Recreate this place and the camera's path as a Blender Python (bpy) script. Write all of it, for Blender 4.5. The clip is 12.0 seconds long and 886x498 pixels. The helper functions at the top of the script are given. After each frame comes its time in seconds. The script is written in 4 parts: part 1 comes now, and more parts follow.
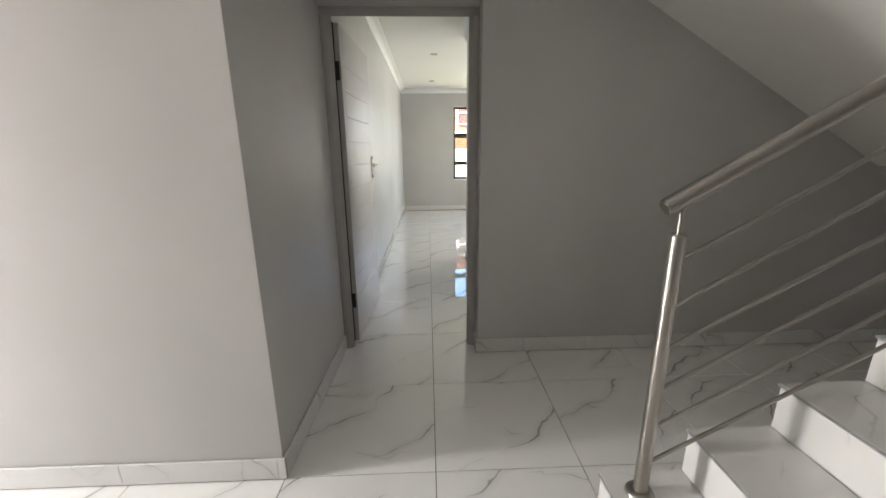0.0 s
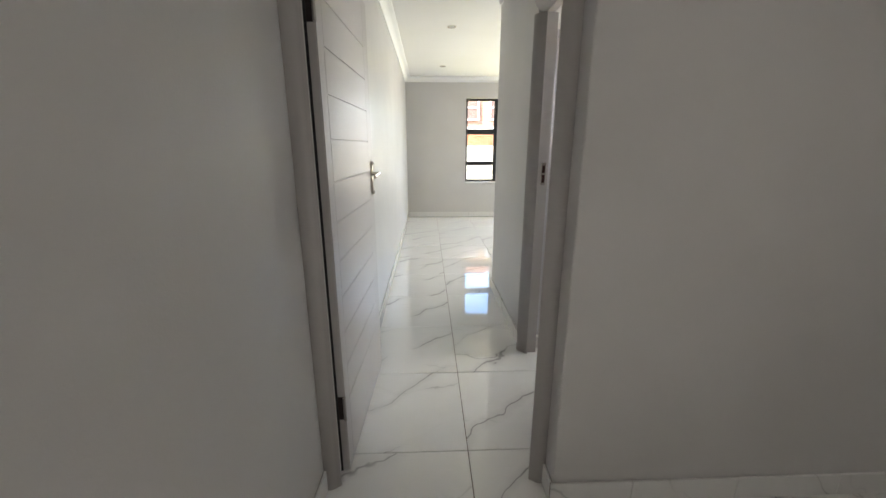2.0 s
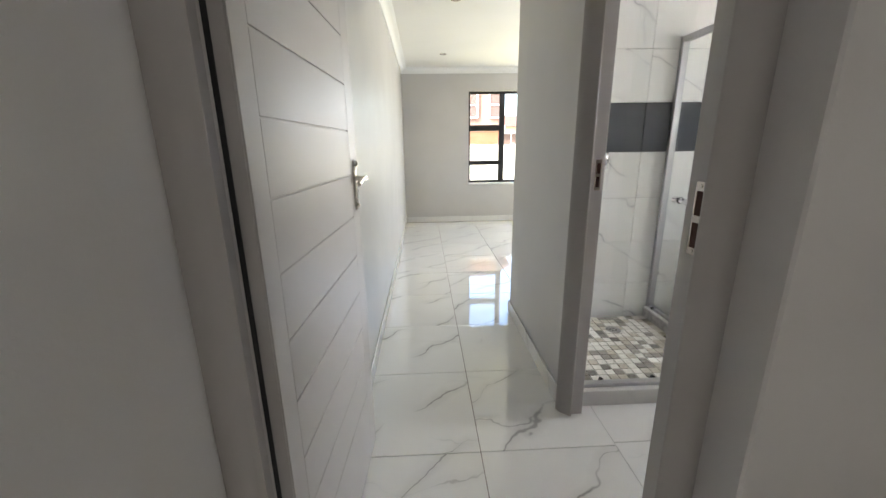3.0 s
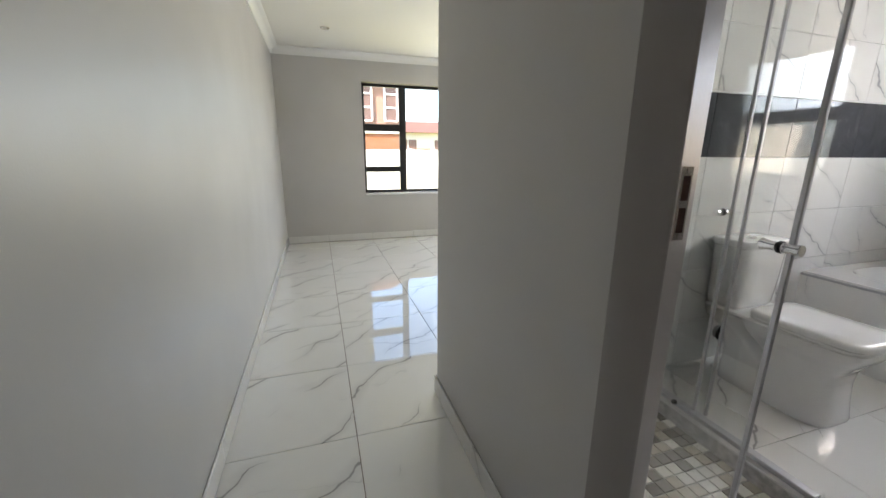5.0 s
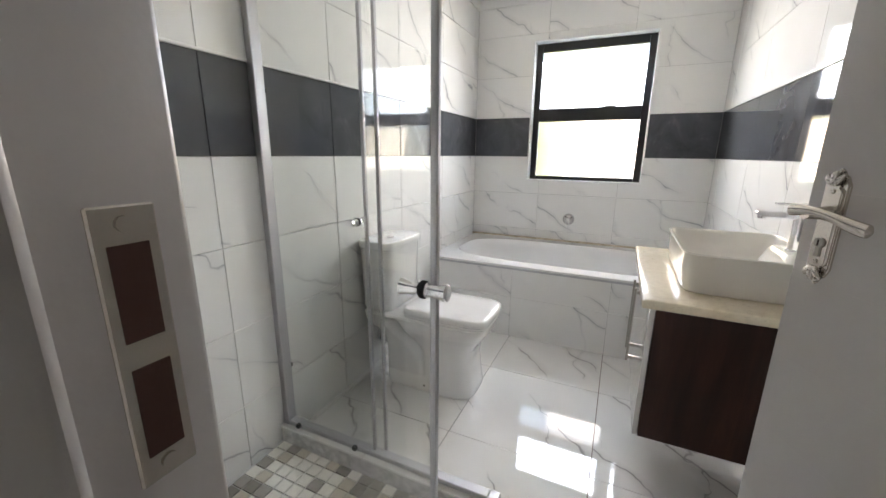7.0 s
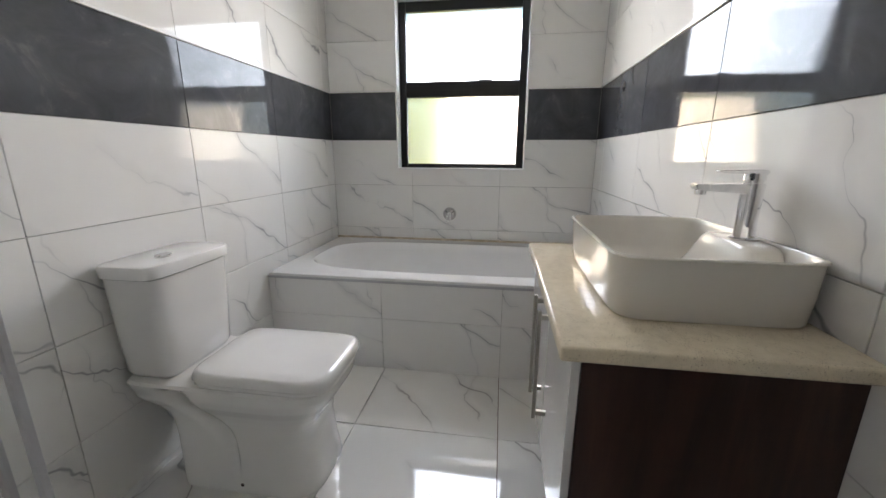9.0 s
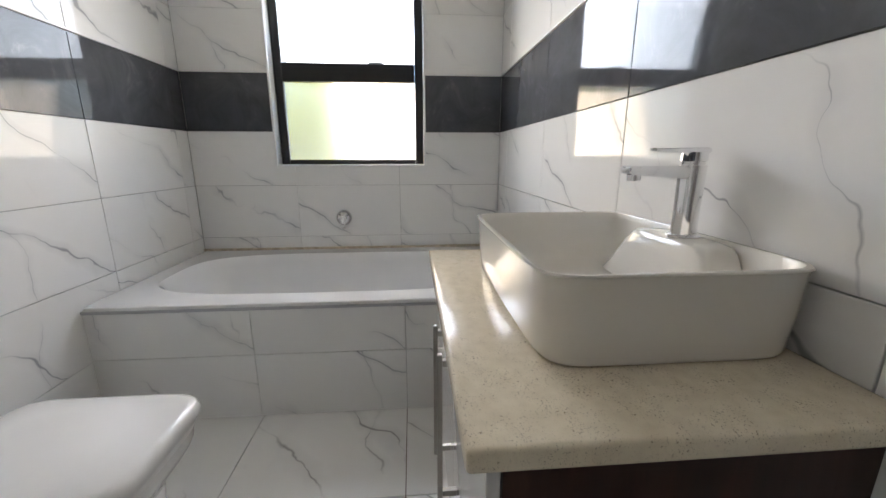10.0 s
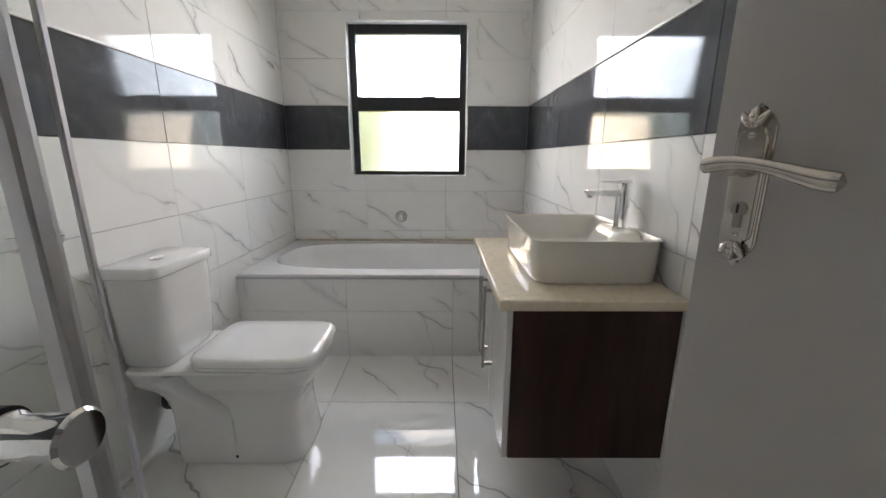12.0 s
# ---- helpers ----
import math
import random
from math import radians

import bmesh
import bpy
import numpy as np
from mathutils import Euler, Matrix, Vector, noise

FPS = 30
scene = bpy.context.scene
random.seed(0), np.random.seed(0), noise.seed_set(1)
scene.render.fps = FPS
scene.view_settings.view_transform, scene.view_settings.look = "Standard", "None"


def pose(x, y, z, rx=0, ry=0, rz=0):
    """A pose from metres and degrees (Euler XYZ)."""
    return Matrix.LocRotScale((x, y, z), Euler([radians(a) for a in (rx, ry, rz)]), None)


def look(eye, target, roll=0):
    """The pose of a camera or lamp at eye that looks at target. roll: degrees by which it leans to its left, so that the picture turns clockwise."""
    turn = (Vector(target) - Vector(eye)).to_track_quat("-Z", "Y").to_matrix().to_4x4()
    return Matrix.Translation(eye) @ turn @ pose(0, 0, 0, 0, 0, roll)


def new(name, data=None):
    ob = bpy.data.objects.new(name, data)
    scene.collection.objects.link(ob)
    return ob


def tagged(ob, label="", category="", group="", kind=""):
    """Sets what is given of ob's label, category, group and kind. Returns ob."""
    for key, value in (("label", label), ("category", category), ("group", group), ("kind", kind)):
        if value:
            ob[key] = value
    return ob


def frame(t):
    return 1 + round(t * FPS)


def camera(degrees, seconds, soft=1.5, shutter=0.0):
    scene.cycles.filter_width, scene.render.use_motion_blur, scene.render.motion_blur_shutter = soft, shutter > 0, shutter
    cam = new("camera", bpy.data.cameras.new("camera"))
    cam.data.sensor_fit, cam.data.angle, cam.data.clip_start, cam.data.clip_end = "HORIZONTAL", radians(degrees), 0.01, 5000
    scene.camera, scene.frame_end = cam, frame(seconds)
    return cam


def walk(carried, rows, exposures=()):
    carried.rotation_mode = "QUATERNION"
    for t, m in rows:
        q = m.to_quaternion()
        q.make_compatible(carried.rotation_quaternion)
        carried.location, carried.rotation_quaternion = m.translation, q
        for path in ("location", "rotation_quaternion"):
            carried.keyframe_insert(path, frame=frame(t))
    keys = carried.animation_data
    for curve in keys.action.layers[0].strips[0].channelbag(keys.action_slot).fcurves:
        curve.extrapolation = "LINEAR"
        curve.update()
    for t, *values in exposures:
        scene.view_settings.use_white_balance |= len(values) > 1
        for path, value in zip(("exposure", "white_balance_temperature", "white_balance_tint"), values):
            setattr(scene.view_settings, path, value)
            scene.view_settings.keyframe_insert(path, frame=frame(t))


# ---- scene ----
cam = camera(98.5, 12.0)
PATH = [
    (0, (-0.01, -1.268, 1.26), (0.061, 0.666, 0.757), -0.5),
    (0.5, (-0.017, -1.049, 1.281), (0.065, 0.882, 0.767), -0.2),
    (1, (-0.06, -0.789, 1.288), (0.018, 1.141, 0.768), -0.0),
    (1.5, (-0.124, -0.503, 1.274), (-0.053, 1.427, 0.753), -0.0),
    (2, (-0.165, -0.183, 1.29), (-0.088, 1.746, 0.77), -0.0),
    (2.5, (-0.189, 0.153, 1.27), (-0.116, 2.083, 0.75), -0.6),
    (3, (-0.21, 0.464, 1.258), (-0.122, 2.393, 0.739), -0.8),
    (5, (-0.085, 1.521, 1.219), (0.511, 3.365, 0.728), 0.4),
    (5.5, (0.059, 1.656, 1.21), (0.904, 3.4, 0.718), 0.2),
    (6, (0.201, 1.751, 1.221), (1.43, 3.25, 0.73), -0.0),
    (6.5, (0.306, 1.803, 1.215), (1.918, 2.883, 0.729), 0.3),
    (7, (0.413, 1.831, 1.22), (2.177, 2.639, 0.736), 0.6),
    (9, (1.053, 1.841, 1.107), (2.973, 2.13, 0.628), 0.2),
    (9.5, (1.249, 1.794, 1.073), (3.192, 1.777, 0.599), 0.0),
    (10, (1.359, 1.777, 1.062), (3.297, 1.622, 0.593), -0.0),
    (10.5, (1.315, 1.815, 1.092), (3.249, 1.61, 0.625), -0.1),
    (11, (1.132, 1.853, 1.115), (3.066, 1.659, 0.646), -0.0),
    (11.5, (0.928, 1.871, 1.131), (2.868, 1.724, 0.666), 0.1),
    (12, (0.755, 1.877, 1.146), (2.7, 1.872, 0.682), 0.2),
]
walk(cam, [(t, look(eye, target, roll)) for t, eye, target, roll in PATH],
     exposures=[(0.0, 2.7), (1.0, 2.8), (1.5, 2.95), (2.0, 3.0), (2.5, 3.1), (3.2, 2.85), (5.0, 2.25), (6.0, 2.25), (6.5, 2.45), (7.0, 2.8), (7.4, 2.7), (9.0, 2.2), (11.0, 2.17), (12.0, 2.22)])

# ---- world, sun and large lights ----
world = bpy.data.worlds.new("sky_world")
scene.world = world
world.use_nodes = True
wn = world.node_tree.nodes
sky = wn.new("ShaderNodeTexSky")
sky.sky_type = "NISHITA"
sky.sun_disc = False
sky.sun_elevation = radians(46.0)
sky.sun_rotation = radians(240.6)
world.node_tree.links.new(sky.outputs[0], wn["Background"].inputs[0])
wn["Background"].inputs[1].default_value = 0.15

sun = new("sun", bpy.data.lights.new("sun", "SUN"))
sun.data.energy = 4.2
sun.data.angle = radians(0.5)
sun.data.color = (1.0, 0.94, 0.84)
sun.matrix_world = look((-16, -9, 19), (0, 0, 0))


def window_lamp(name, centre, target, w, h, watts, colour, spread=180):
    ob = new(name, bpy.data.lights.new(name, "AREA"))
    ob.data.shape, ob.data.size, ob.data.size_y = "RECTANGLE", w, h
    ob.data.energy, ob.data.color = watts, colour
    ob.data.spread = radians(spread)
    ob.matrix_world = look(centre, target)
    return ob


# daylight stand-in lamps: hall's unseen opening, bedroom window's unseen added end, bathroom's panes
window_lamp("hall_daylight", (-3.44, -0.34, 1.05), (0, -0.34, 1.05), 0.30, 2.0, 16, (1.0, 0.955, 0.93))
window_lamp("bedroom_sky_light", (2.85, 6.99, 1.72), (2.85, 0, 0.4), 1.6, 0.66, 11.2, (0.945, 0.965, 1.0))
window_lamp("bedroom_lawn_light", (2.85, 6.99, 1.03), (2.85, 0, 3.4), 1.6, 0.66, 3.8, (1.0, 0.92, 0.64))
window_lamp("bathroom_sky_light", (3.866, 2.13, 1.805), (0, 2.13, 0.6), 0.76, 0.42, 1.95, (0.85, 0.885, 0.98), 125)
window_lamp("bathroom_ground_light", (3.866, 1.995, 1.27), (0, 1.995, 2.5), 0.48, 0.42, 1.05, (1.0, 0.81, 0.63), 125)

# ---- materials ----


def material(name, colour=(0.8, 0.8, 0.8), rough=0.5, metal=0.0, spec=0.5):
    m = bpy.data.materials.new(name)
    m.use_nodes = True
    b = m.node_tree.nodes["Principled BSDF"]
    b.inputs["Base Color"].default_value = (*colour, 1)
    b.inputs["Roughness"].default_value = rough
    b.inputs["Metallic"].default_value = metal
    b.inputs["Specular IOR Level"].default_value = spec
    return m, m.node_tree, b


def node(tree, kind, **inputs):
    n = tree.nodes.new(kind)
    for key, value in inputs.items():
        n.inputs[key.replace("_", " ")].default_value = value
    return n


def mapping(tree, kind="Object", scale=(1, 1, 1), rotate=(0, 0, 0), shift=False):
    """Coordinates turned first, then scaled, then moved by the object's own random number."""
    tc = tree.nodes.new("ShaderNodeTexCoord")
    rot = tree.nodes.new("ShaderNodeMapping")
    rot.inputs["Rotation"].default_value = [radians(a) for a in rotate]
    tree.links.new(tc.outputs[kind], rot.inputs["Vector"])
    mp = tree.nodes.new("ShaderNodeMapping")
    mp.inputs["Scale"].default_value = scale
    tree.links.new(rot.outputs[0], mp.inputs["Vector"])
    if shift:
        info = tree.nodes.new("ShaderNodeObjectInfo")
        mul = tree.nodes.new("ShaderNodeVectorMath")
        mul.operation = "MULTIPLY"
        comb = tree.nodes.new("ShaderNodeCombineXYZ")
        for i in range(3):
            tree.links.new(info.outputs["Random"], comb.inputs[i])
        mul.inputs[1].default_value = (17.3, 41.7, 93.1)
        tree.links.new(comb.outputs[0], mul.inputs[0])
        tree.links.new(mul.outputs[0], mp.inputs["Location"])
    return mp.outputs[0]


def noise_node(tree, vec, scale, detail=3.0, rough=0.5, distort=0.0):
    n = node(tree, "ShaderNodeTexNoise", Scale=scale, Detail=detail, Roughness=rough, Distortion=distort)
    tree.links.new(vec, n.inputs["Vector"])
    return n.outputs[0]


def ramp(tree, fac, stops):
    r = tree.nodes.new("ShaderNodeValToRGB")
    els = r.color_ramp.elements
    while len(els) < len(stops):
        els.new(0.5)
    for e, (p, c) in zip(els, stops):
        e.position = p
        e.color = (*c, 1) if len(c) == 3 else c
    tree.links.new(fac, r.inputs[0])
    return r.outputs[0]


def math_node(tree, op, a, b=0.0):
    n = tree.nodes.new("ShaderNodeMath")
    n.operation = op
    for i, v in enumerate((a, b)):
        if isinstance(v, (int, float)):
            n.inputs[i].default_value = v
        else:
            tree.links.new(v, n.inputs[i])
    return n.outputs[0]


def mix_colour(tree, fac, a, b, blend="MIX"):
    n = tree.nodes.new("ShaderNodeMix")
    n.data_type, n.blend_type = "RGBA", blend
    for sock, v in ((n.inputs[0], fac), (n.inputs[6], a), (n.inputs[7], b)):
        if isinstance(v, (int, float)):
            sock.default_value = v
        elif isinstance(v, tuple):
            sock.default_value = (*v, 1)
        else:
            tree.links.new(v, sock)
    return n.outputs[2]


def bump(tree, b, height, strength, distance=0.002):
    n = node(tree, "ShaderNodeBump", Strength=strength, Distance=distance)
    tree.links.new(height, n.inputs["Height"])
    tree.links.new(n.outputs[0], b.inputs["Normal"])


def paint(name, colour, rough=0.42, tone=0.05, relief=0.25, spec=0.4):
    """Rolled wall paint: faint roller relief, soft patches."""
    m, t, b = material(name, colour, rough, 0, spec)
    v = mapping(t)
    big = noise_node(t, v, 1.3, 3)
    lo = tuple(c * (1 - tone) for c in colour)
    hi = tuple(min(1, c * (1 + tone)) for c in colour)
    t.links.new(ramp(t, big, [(0.3, lo), (0.7, hi)]), b.inputs["Base Color"])
    r = math_node(t, "MULTIPLY_ADD", noise_node(t, v, 3.1, 4), 0.16)
    t.nodes[-1].inputs[2].default_value = rough - 0.08
    t.links.new(r, b.inputs["Roughness"])
    fine = noise_node(t, v, 160, 2)
    slow = noise_node(t, v, 9, 2)
    bump(t, b, math_node(t, "ADD", fine, math_node(t, "MULTIPLY", slow, 1.4)), relief, 0.0012)
    return m


def vein_family(t, vec, per_metre, warp, width, breaks):
    """Wandering lines across the second axis of vec, fading in and out along their run."""
    sep = t.nodes.new("ShaderNodeSeparateXYZ")
    t.links.new(vec, sep.inputs[0])
    wander = math_node(t, "MULTIPLY", math_node(t, "SUBTRACT", noise_node(t, vec, 2.4, 4, 0.5), 0.5), warp)
    run = math_node(t, "ADD", math_node(t, "MULTIPLY", sep.outputs[1], per_metre), wander)
    line = math_node(t, "ABSOLUTE", math_node(t, "SUBTRACT", math_node(t, "FRACT", run), 0.5))
    thick = ramp(t, noise_node(t, vec, 5.0, 2), [(0.36, (0.12,) * 3), (0.72, (1.5,) * 3)])
    w = math_node(t, "MULTIPLY", thick, width)
    core = math_node(t, "SUBTRACT", 1.0, math_node(t, "MINIMUM", math_node(t, "DIVIDE", line, w), 1.0))
    soft = math_node(t, "SUBTRACT", 1.0, math_node(t, "MINIMUM", math_node(t, "DIVIDE", line, width * 6), 1.0))
    core = math_node(t, "ADD", core, math_node(t, "MULTIPLY", soft, 0.24))
    mask = ramp(t, noise_node(t, vec, 2.3, 2), [(breaks, (0,) * 3), (breaks + 0.13, (1,) * 3)])
    return math_node(t, "MULTIPLY", core, mask)


def marble(name, base, vein, rough, width=0.013, slant=35, coat=0.0, strength=0.8, spec=0.55):
    """Polished porcelain printed as marble, each tile with its own sparse slanting veins."""
    m, t, b = material(name, base, rough, 0, spec)
    b.inputs["Coat Weight"].default_value = coat
    b.inputs["Coat Roughness"].default_value = 0.03
    v = mapping(t, "Object", (1, 1, 1), (0, 0, slant), shift=True)
    v2 = mapping(t, "Object", (1, 1, 1), (0, 0, slant + 42), shift=True)
    first = vein_family(t, v, 3.0, 1.05, width, 0.42)
    second = math_node(t, "MULTIPLY", vein_family(t, v2, 2.4, 1.2, width * 0.6, 0.50), 0.7)
    fac = math_node(t, "MULTIPLY", math_node(t, "MINIMUM", math_node(t, "ADD", first, second), 1.0), strength)
    cloud = ramp(t, noise_node(t, v, 3.0, 3), [(0.3, tuple(c * 0.96 for c in base)), (0.7, base)])
    t.links.new(mix_colour(t, fac, cloud, vein), b.inputs["Base Color"])
    t.links.new(ramp(t, noise_node(t, v, 14, 3), [(0.3, (rough * 0.8,) * 3), (0.8, (rough * 1.5,) * 3)]), b.inputs["Roughness"])
    return m


def metal(name, colour, rough, streak=(1, 1, 40)):
    m, t, b = material(name, colour, rough, 1.0)
    v = mapping(t, "Object", streak)
    n = noise_node(t, v, 12, 3)
    t.links.new(ramp(t, n, [(0.3, (rough * 0.92,) * 3), (0.75, (rough * 1.1,) * 3)]), b.inputs["Roughness"])
    return m


WALL = paint("wall_paint_grey", (0.55, 0.535, 0.522), 0.40)
CEIL = paint("ceiling_paint_white", (0.82, 0.81, 0.78), 0.7, 0.02, 0.15)
CORN = paint("cornice_white", (0.84, 0.84, 0.82), 0.6, 0.02, 0.1)
FRAME = paint("door_frame_enamel", (0.38, 0.36, 0.345), 0.36, 0.04, 0.12, 0.5)
DOOR = paint("door_enamel", (0.47, 0.45, 0.435), 0.42, 0.03, 0.12, 0.5)
FLOOR = marble("floor_porcelain", (0.85, 0.845, 0.82), (0.26, 0.255, 0.25), 0.04, 0.024, -40, 1.0, 0.8)
STEP = marble("stair_porcelain", (0.80, 0.79, 0.765), (0.36, 0.35, 0.33), 0.06, 0.018, -30, 0.0, 0.5)
SKIRT = marble("skirting_porcelain", (0.76, 0.75, 0.73), (0.38, 0.37, 0.36), 0.08, 0.02, 50, 0.0, 0.6)
WTILE = marble("wall_porcelain", (0.86, 0.855, 0.835), (0.31, 0.32, 0.335), 0.05, 0.017, 32, 0.0, 0.85, 0.25)
CHROME = metal("chrome", (0.86, 0.86, 0.87), 0.05)
# darker copy of the chrome: dark reflections put into the mixer plates' colour
DIMCHROME = metal("chrome_dark_reflection", (0.56, 0.55, 0.55), 0.07)
STEEL = metal("brushed_stainless", (0.38, 0.36, 0.33), 0.34, (60, 60, 2))
NICKEL = metal("satin_nickel", (0.62, 0.58, 0.53), 0.20)
ALU = metal("satin_aluminium", (0.52, 0.52, 0.54), 0.42, (40, 40, 1))
# near-black for the hinge leaves' steel and for shade put in as solid holes
DARKFILL = material("dark_steel_and_hole_shade", (0.03, 0.02, 0.018), 0.7)[0]
POCKETSHADE = material("dark_brown_pocket_shade", (0.07, 0.028, 0.02), 0.8)[0]
RUBBER = material("black_rubber", (0.02, 0.02, 0.02), 0.6)[0]


def band_material():
    m, t, b = material("charcoal_porcelain", (0.06, 0.062, 0.068), 0.1, 0, 0.3)
    v = mapping(t, "Object", (1, 1, 1), (0, 0, 20), shift=True)
    n = noise_node(t, v, 5, 6, 0.65, 1.2)
    t.links.new(ramp(t, n, [(0.3, (0.068, 0.071, 0.080)), (0.6, (0.098, 0.102, 0.112)), (0.78, (0.17, 0.172, 0.18))]), b.inputs["Base Color"])
    t.links.new(ramp(t, noise_node(t, v, 9, 3), [(0.3, (0.035,) * 3), (0.8, (0.07,) * 3)]), b.inputs["Roughness"])
    return m


def grout_material(name, colour):
    m, t, b = material(name, colour, 0.9, 0, 0.2)
    v = mapping(t)
    n = noise_node(t, v, 30, 4)
    t.links.new(ramp(t, n, [(0.3, tuple(c * 0.7 for c in colour)), (0.7, tuple(c * 1.2 for c in colour))]), b.inputs["Base Color"])
    return m


def ceramic(name, colour, rough=0.06, coat=0.4):
    m, t, b = material(name, colour, rough, 0, 0.6 if coat > 0.3 else 0.45)
    b.inputs["Coat Weight"].default_value = coat
    b.inputs["Coat Roughness"].default_value = 0.04
    v = mapping(t)
    t.links.new(ramp(t, noise_node(t, v, 7, 3), [(0.3, tuple(c * 0.97 for c in colour)), (0.7, colour)]), b.inputs["Base Color"])
    bump(t, b, noise_node(t, v, 14, 2), 0.04, 0.002)
    return m


def quartz_material():
    """Cream engineered stone with brown and pale flecks."""
    m, t, b = material("cream_quartz", (0.60, 0.54, 0.43), 0.13, 0, 0.5)
    v = mapping(t)
    speck = ramp(t, noise_node(t, v, 330, 2, 0.5), [(0.63, (0,) * 3), (0.68, (1,) * 3)])
    tiny = ramp(t, noise_node(t, v, 620, 1, 0.5), [(0.66, (0,) * 3), (0.71, (1,) * 3)])
    spread = ramp(t, noise_node(t, v, 38, 2), [(0.42, (0.15,) * 3), (0.6, (1,) * 3)])
    fac = math_node(t, "MULTIPLY", math_node(t, "MULTIPLY", math_node(t, "MAXIMUM", speck, tiny), spread), 0.72)
    base = ramp(t, noise_node(t, v, 45, 4), [(0.3, (0.73, 0.645, 0.49)), (0.7, (0.82, 0.735, 0.575))])
    col = mix_colour(t, fac, base, (0.17, 0.11, 0.06))
    t.links.new(col, b.inputs["Base Color"])
    return m


def walnut_material():
    m, t, b = material("dark_walnut_board", (0.04, 0.022, 0.015), 0.38, 0, 0.4)
    v = mapping(t, "Object", (6, 6, 0.8))
    n = noise_node(t, v, 2.2, 6, 0.6, 0.8)
    t.links.new(ramp(t, n, [(0.3, (0.018, 0.007, 0.006)), (0.55, (0.046, 0.018, 0.014)), (0.75, (0.075, 0.034, 0.024))]), b.inputs["Base Color"])
    bump(t, b, n, 0.1, 0.0008)
    return m


def thin_glass(name, colour):
    """A thin clear pane: it lets light straight through and mirrors more at a slant."""
    m, t, b = material(name, colour, 0.0)
    clear = node(t, "ShaderNodeBsdfTransparent")
    clear.inputs["Color"].default_value = (*colour, 1)
    gloss = node(t, "ShaderNodeBsdfGlossy", Roughness=0.0)
    lw = node(t, "ShaderNodeLayerWeight", Blend=0.5)
    fac = math_node(t, "MULTIPLY_ADD", math_node(t, "POWER", lw.outputs["Facing"], 5.0), 0.6)
    t.nodes[-1].inputs[2].default_value = 0.02
    mx = node(t, "ShaderNodeMixShader")
    t.links.new(fac, mx.inputs[0])
    t.links.new(clear.outputs[0], mx.inputs[1])
    t.links.new(gloss.outputs[0], mx.inputs[2])
    t.links.new(mx.outputs[0], t.nodes["Material Output"].inputs["Surface"])
    return m


def frosted_glass(name):
    m, t, b = material(name, (0.97, 0.98, 0.98), 0.48)
    b.inputs["Transmission Weight"].default_value = 1.0
    b.inputs["IOR"].default_value = 1.2
    tr = node(t, "ShaderNodeBsdfTranslucent")
    tr.inputs["Color"].default_value = (0.9, 0.92, 0.93, 1)
    mx = node(t, "ShaderNodeMixShader")
    mx.inputs[0].default_value = 0.15
    t.links.new(b.outputs[0], mx.inputs[1])
    t.links.new(tr.outputs[0], mx.inputs[2])
    t.links.new(mx.outputs[0], t.nodes["Material Output"].inputs["Surface"])
    bump(t, b, noise_node(t, mapping(t), 220, 2), 0.3, 0.001)
    return m


def brick_material(name, a, c):
    m, t, b = material(name, a, 0.9, 0, 0.2)
    v = mapping(t, "Object", (1, 1, 1), (90, 0, 0))
    br = node(t, "ShaderNodeTexBrick", Scale=4.4)
    br.inputs["Color1"].default_value = (*a, 1)
    br.inputs["Color2"].default_value = (*c, 1)
    br.inputs["Mortar"].default_value = (0.4, 0.36, 0.32, 1)
    br.inputs["Mortar Size"].default_value = 0.012
    t.links.new(v, br.inputs["Vector"])
    t.links.new(br.outputs[0], b.inputs["Base Color"])
    return m


def leaf_material():
    m, t, b = material("shrub_leaf", (0.13, 0.2, 0.02), 0.5)
    v = mapping(t)
    t.links.new(ramp(t, noise_node(t, v, 6, 2), [(0.3, (0.20, 0.23, 0.012)), (0.7, (0.36, 0.36, 0.02))]), b.inputs["Base Color"])
    tr = node(t, "ShaderNodeBsdfTranslucent")
    tr.inputs["Color"].default_value = (0.50, 0.52, 0.03, 1)
    mx = node(t, "ShaderNodeMixShader")
    mx.inputs[0].default_value = 0.4
    t.links.new(b.outputs[0], mx.inputs[1])
    t.links.new(tr.outputs[0], mx.inputs[2])
    t.links.new(mx.outputs[0], t.nodes["Material Output"].inputs["Surface"])
    return m


def ground_material():
    m, t, b = material("dry_lawn", (0.2, 0.2, 0.07), 0.95, 0, 0.1)
    v = mapping(t)
    n = noise_node(t, v, 1.7, 6, 0.7)
    t.links.new(ramp(t, n, [(0.3, (0.42, 0.33, 0.13)), (0.55, (0.42, 0.38, 0.10)), (0.75, (0.50, 0.40, 0.2))]), b.inputs["Base Color"])
    bump(t, b, noise_node(t, v, 60, 3), 0.8, 0.03)
    return m


BAND = band_material()
GROUT = grout_material("floor_grout", (0.20, 0.17, 0.145))
WGROUT = grout_material("wall_grout", (0.52, 0.51, 0.50))
CERAMIC = ceramic("white_ceramic", (0.83, 0.825, 0.81))
BASIN = ceramic("cream_ceramic", (0.82, 0.79, 0.73), 0.05, 0.0)
ACRYLIC = ceramic("bath_acrylic", (0.84, 0.84, 0.84), 0.1)
SEAT = ceramic("seat_plastic", (0.84, 0.835, 0.825), 0.16)
QUARTZ = quartz_material()
WALNUT = walnut_material()
GLOSS = ceramic("white_gloss_board", (0.74, 0.73, 0.715), 0.12)
GLASS = thin_glass("clear_glass", (0.990, 0.996, 0.992))
PANE = thin_glass("window_glass", (0.98, 0.985, 0.985))
FROST = frosted_glass("frosted_glass")
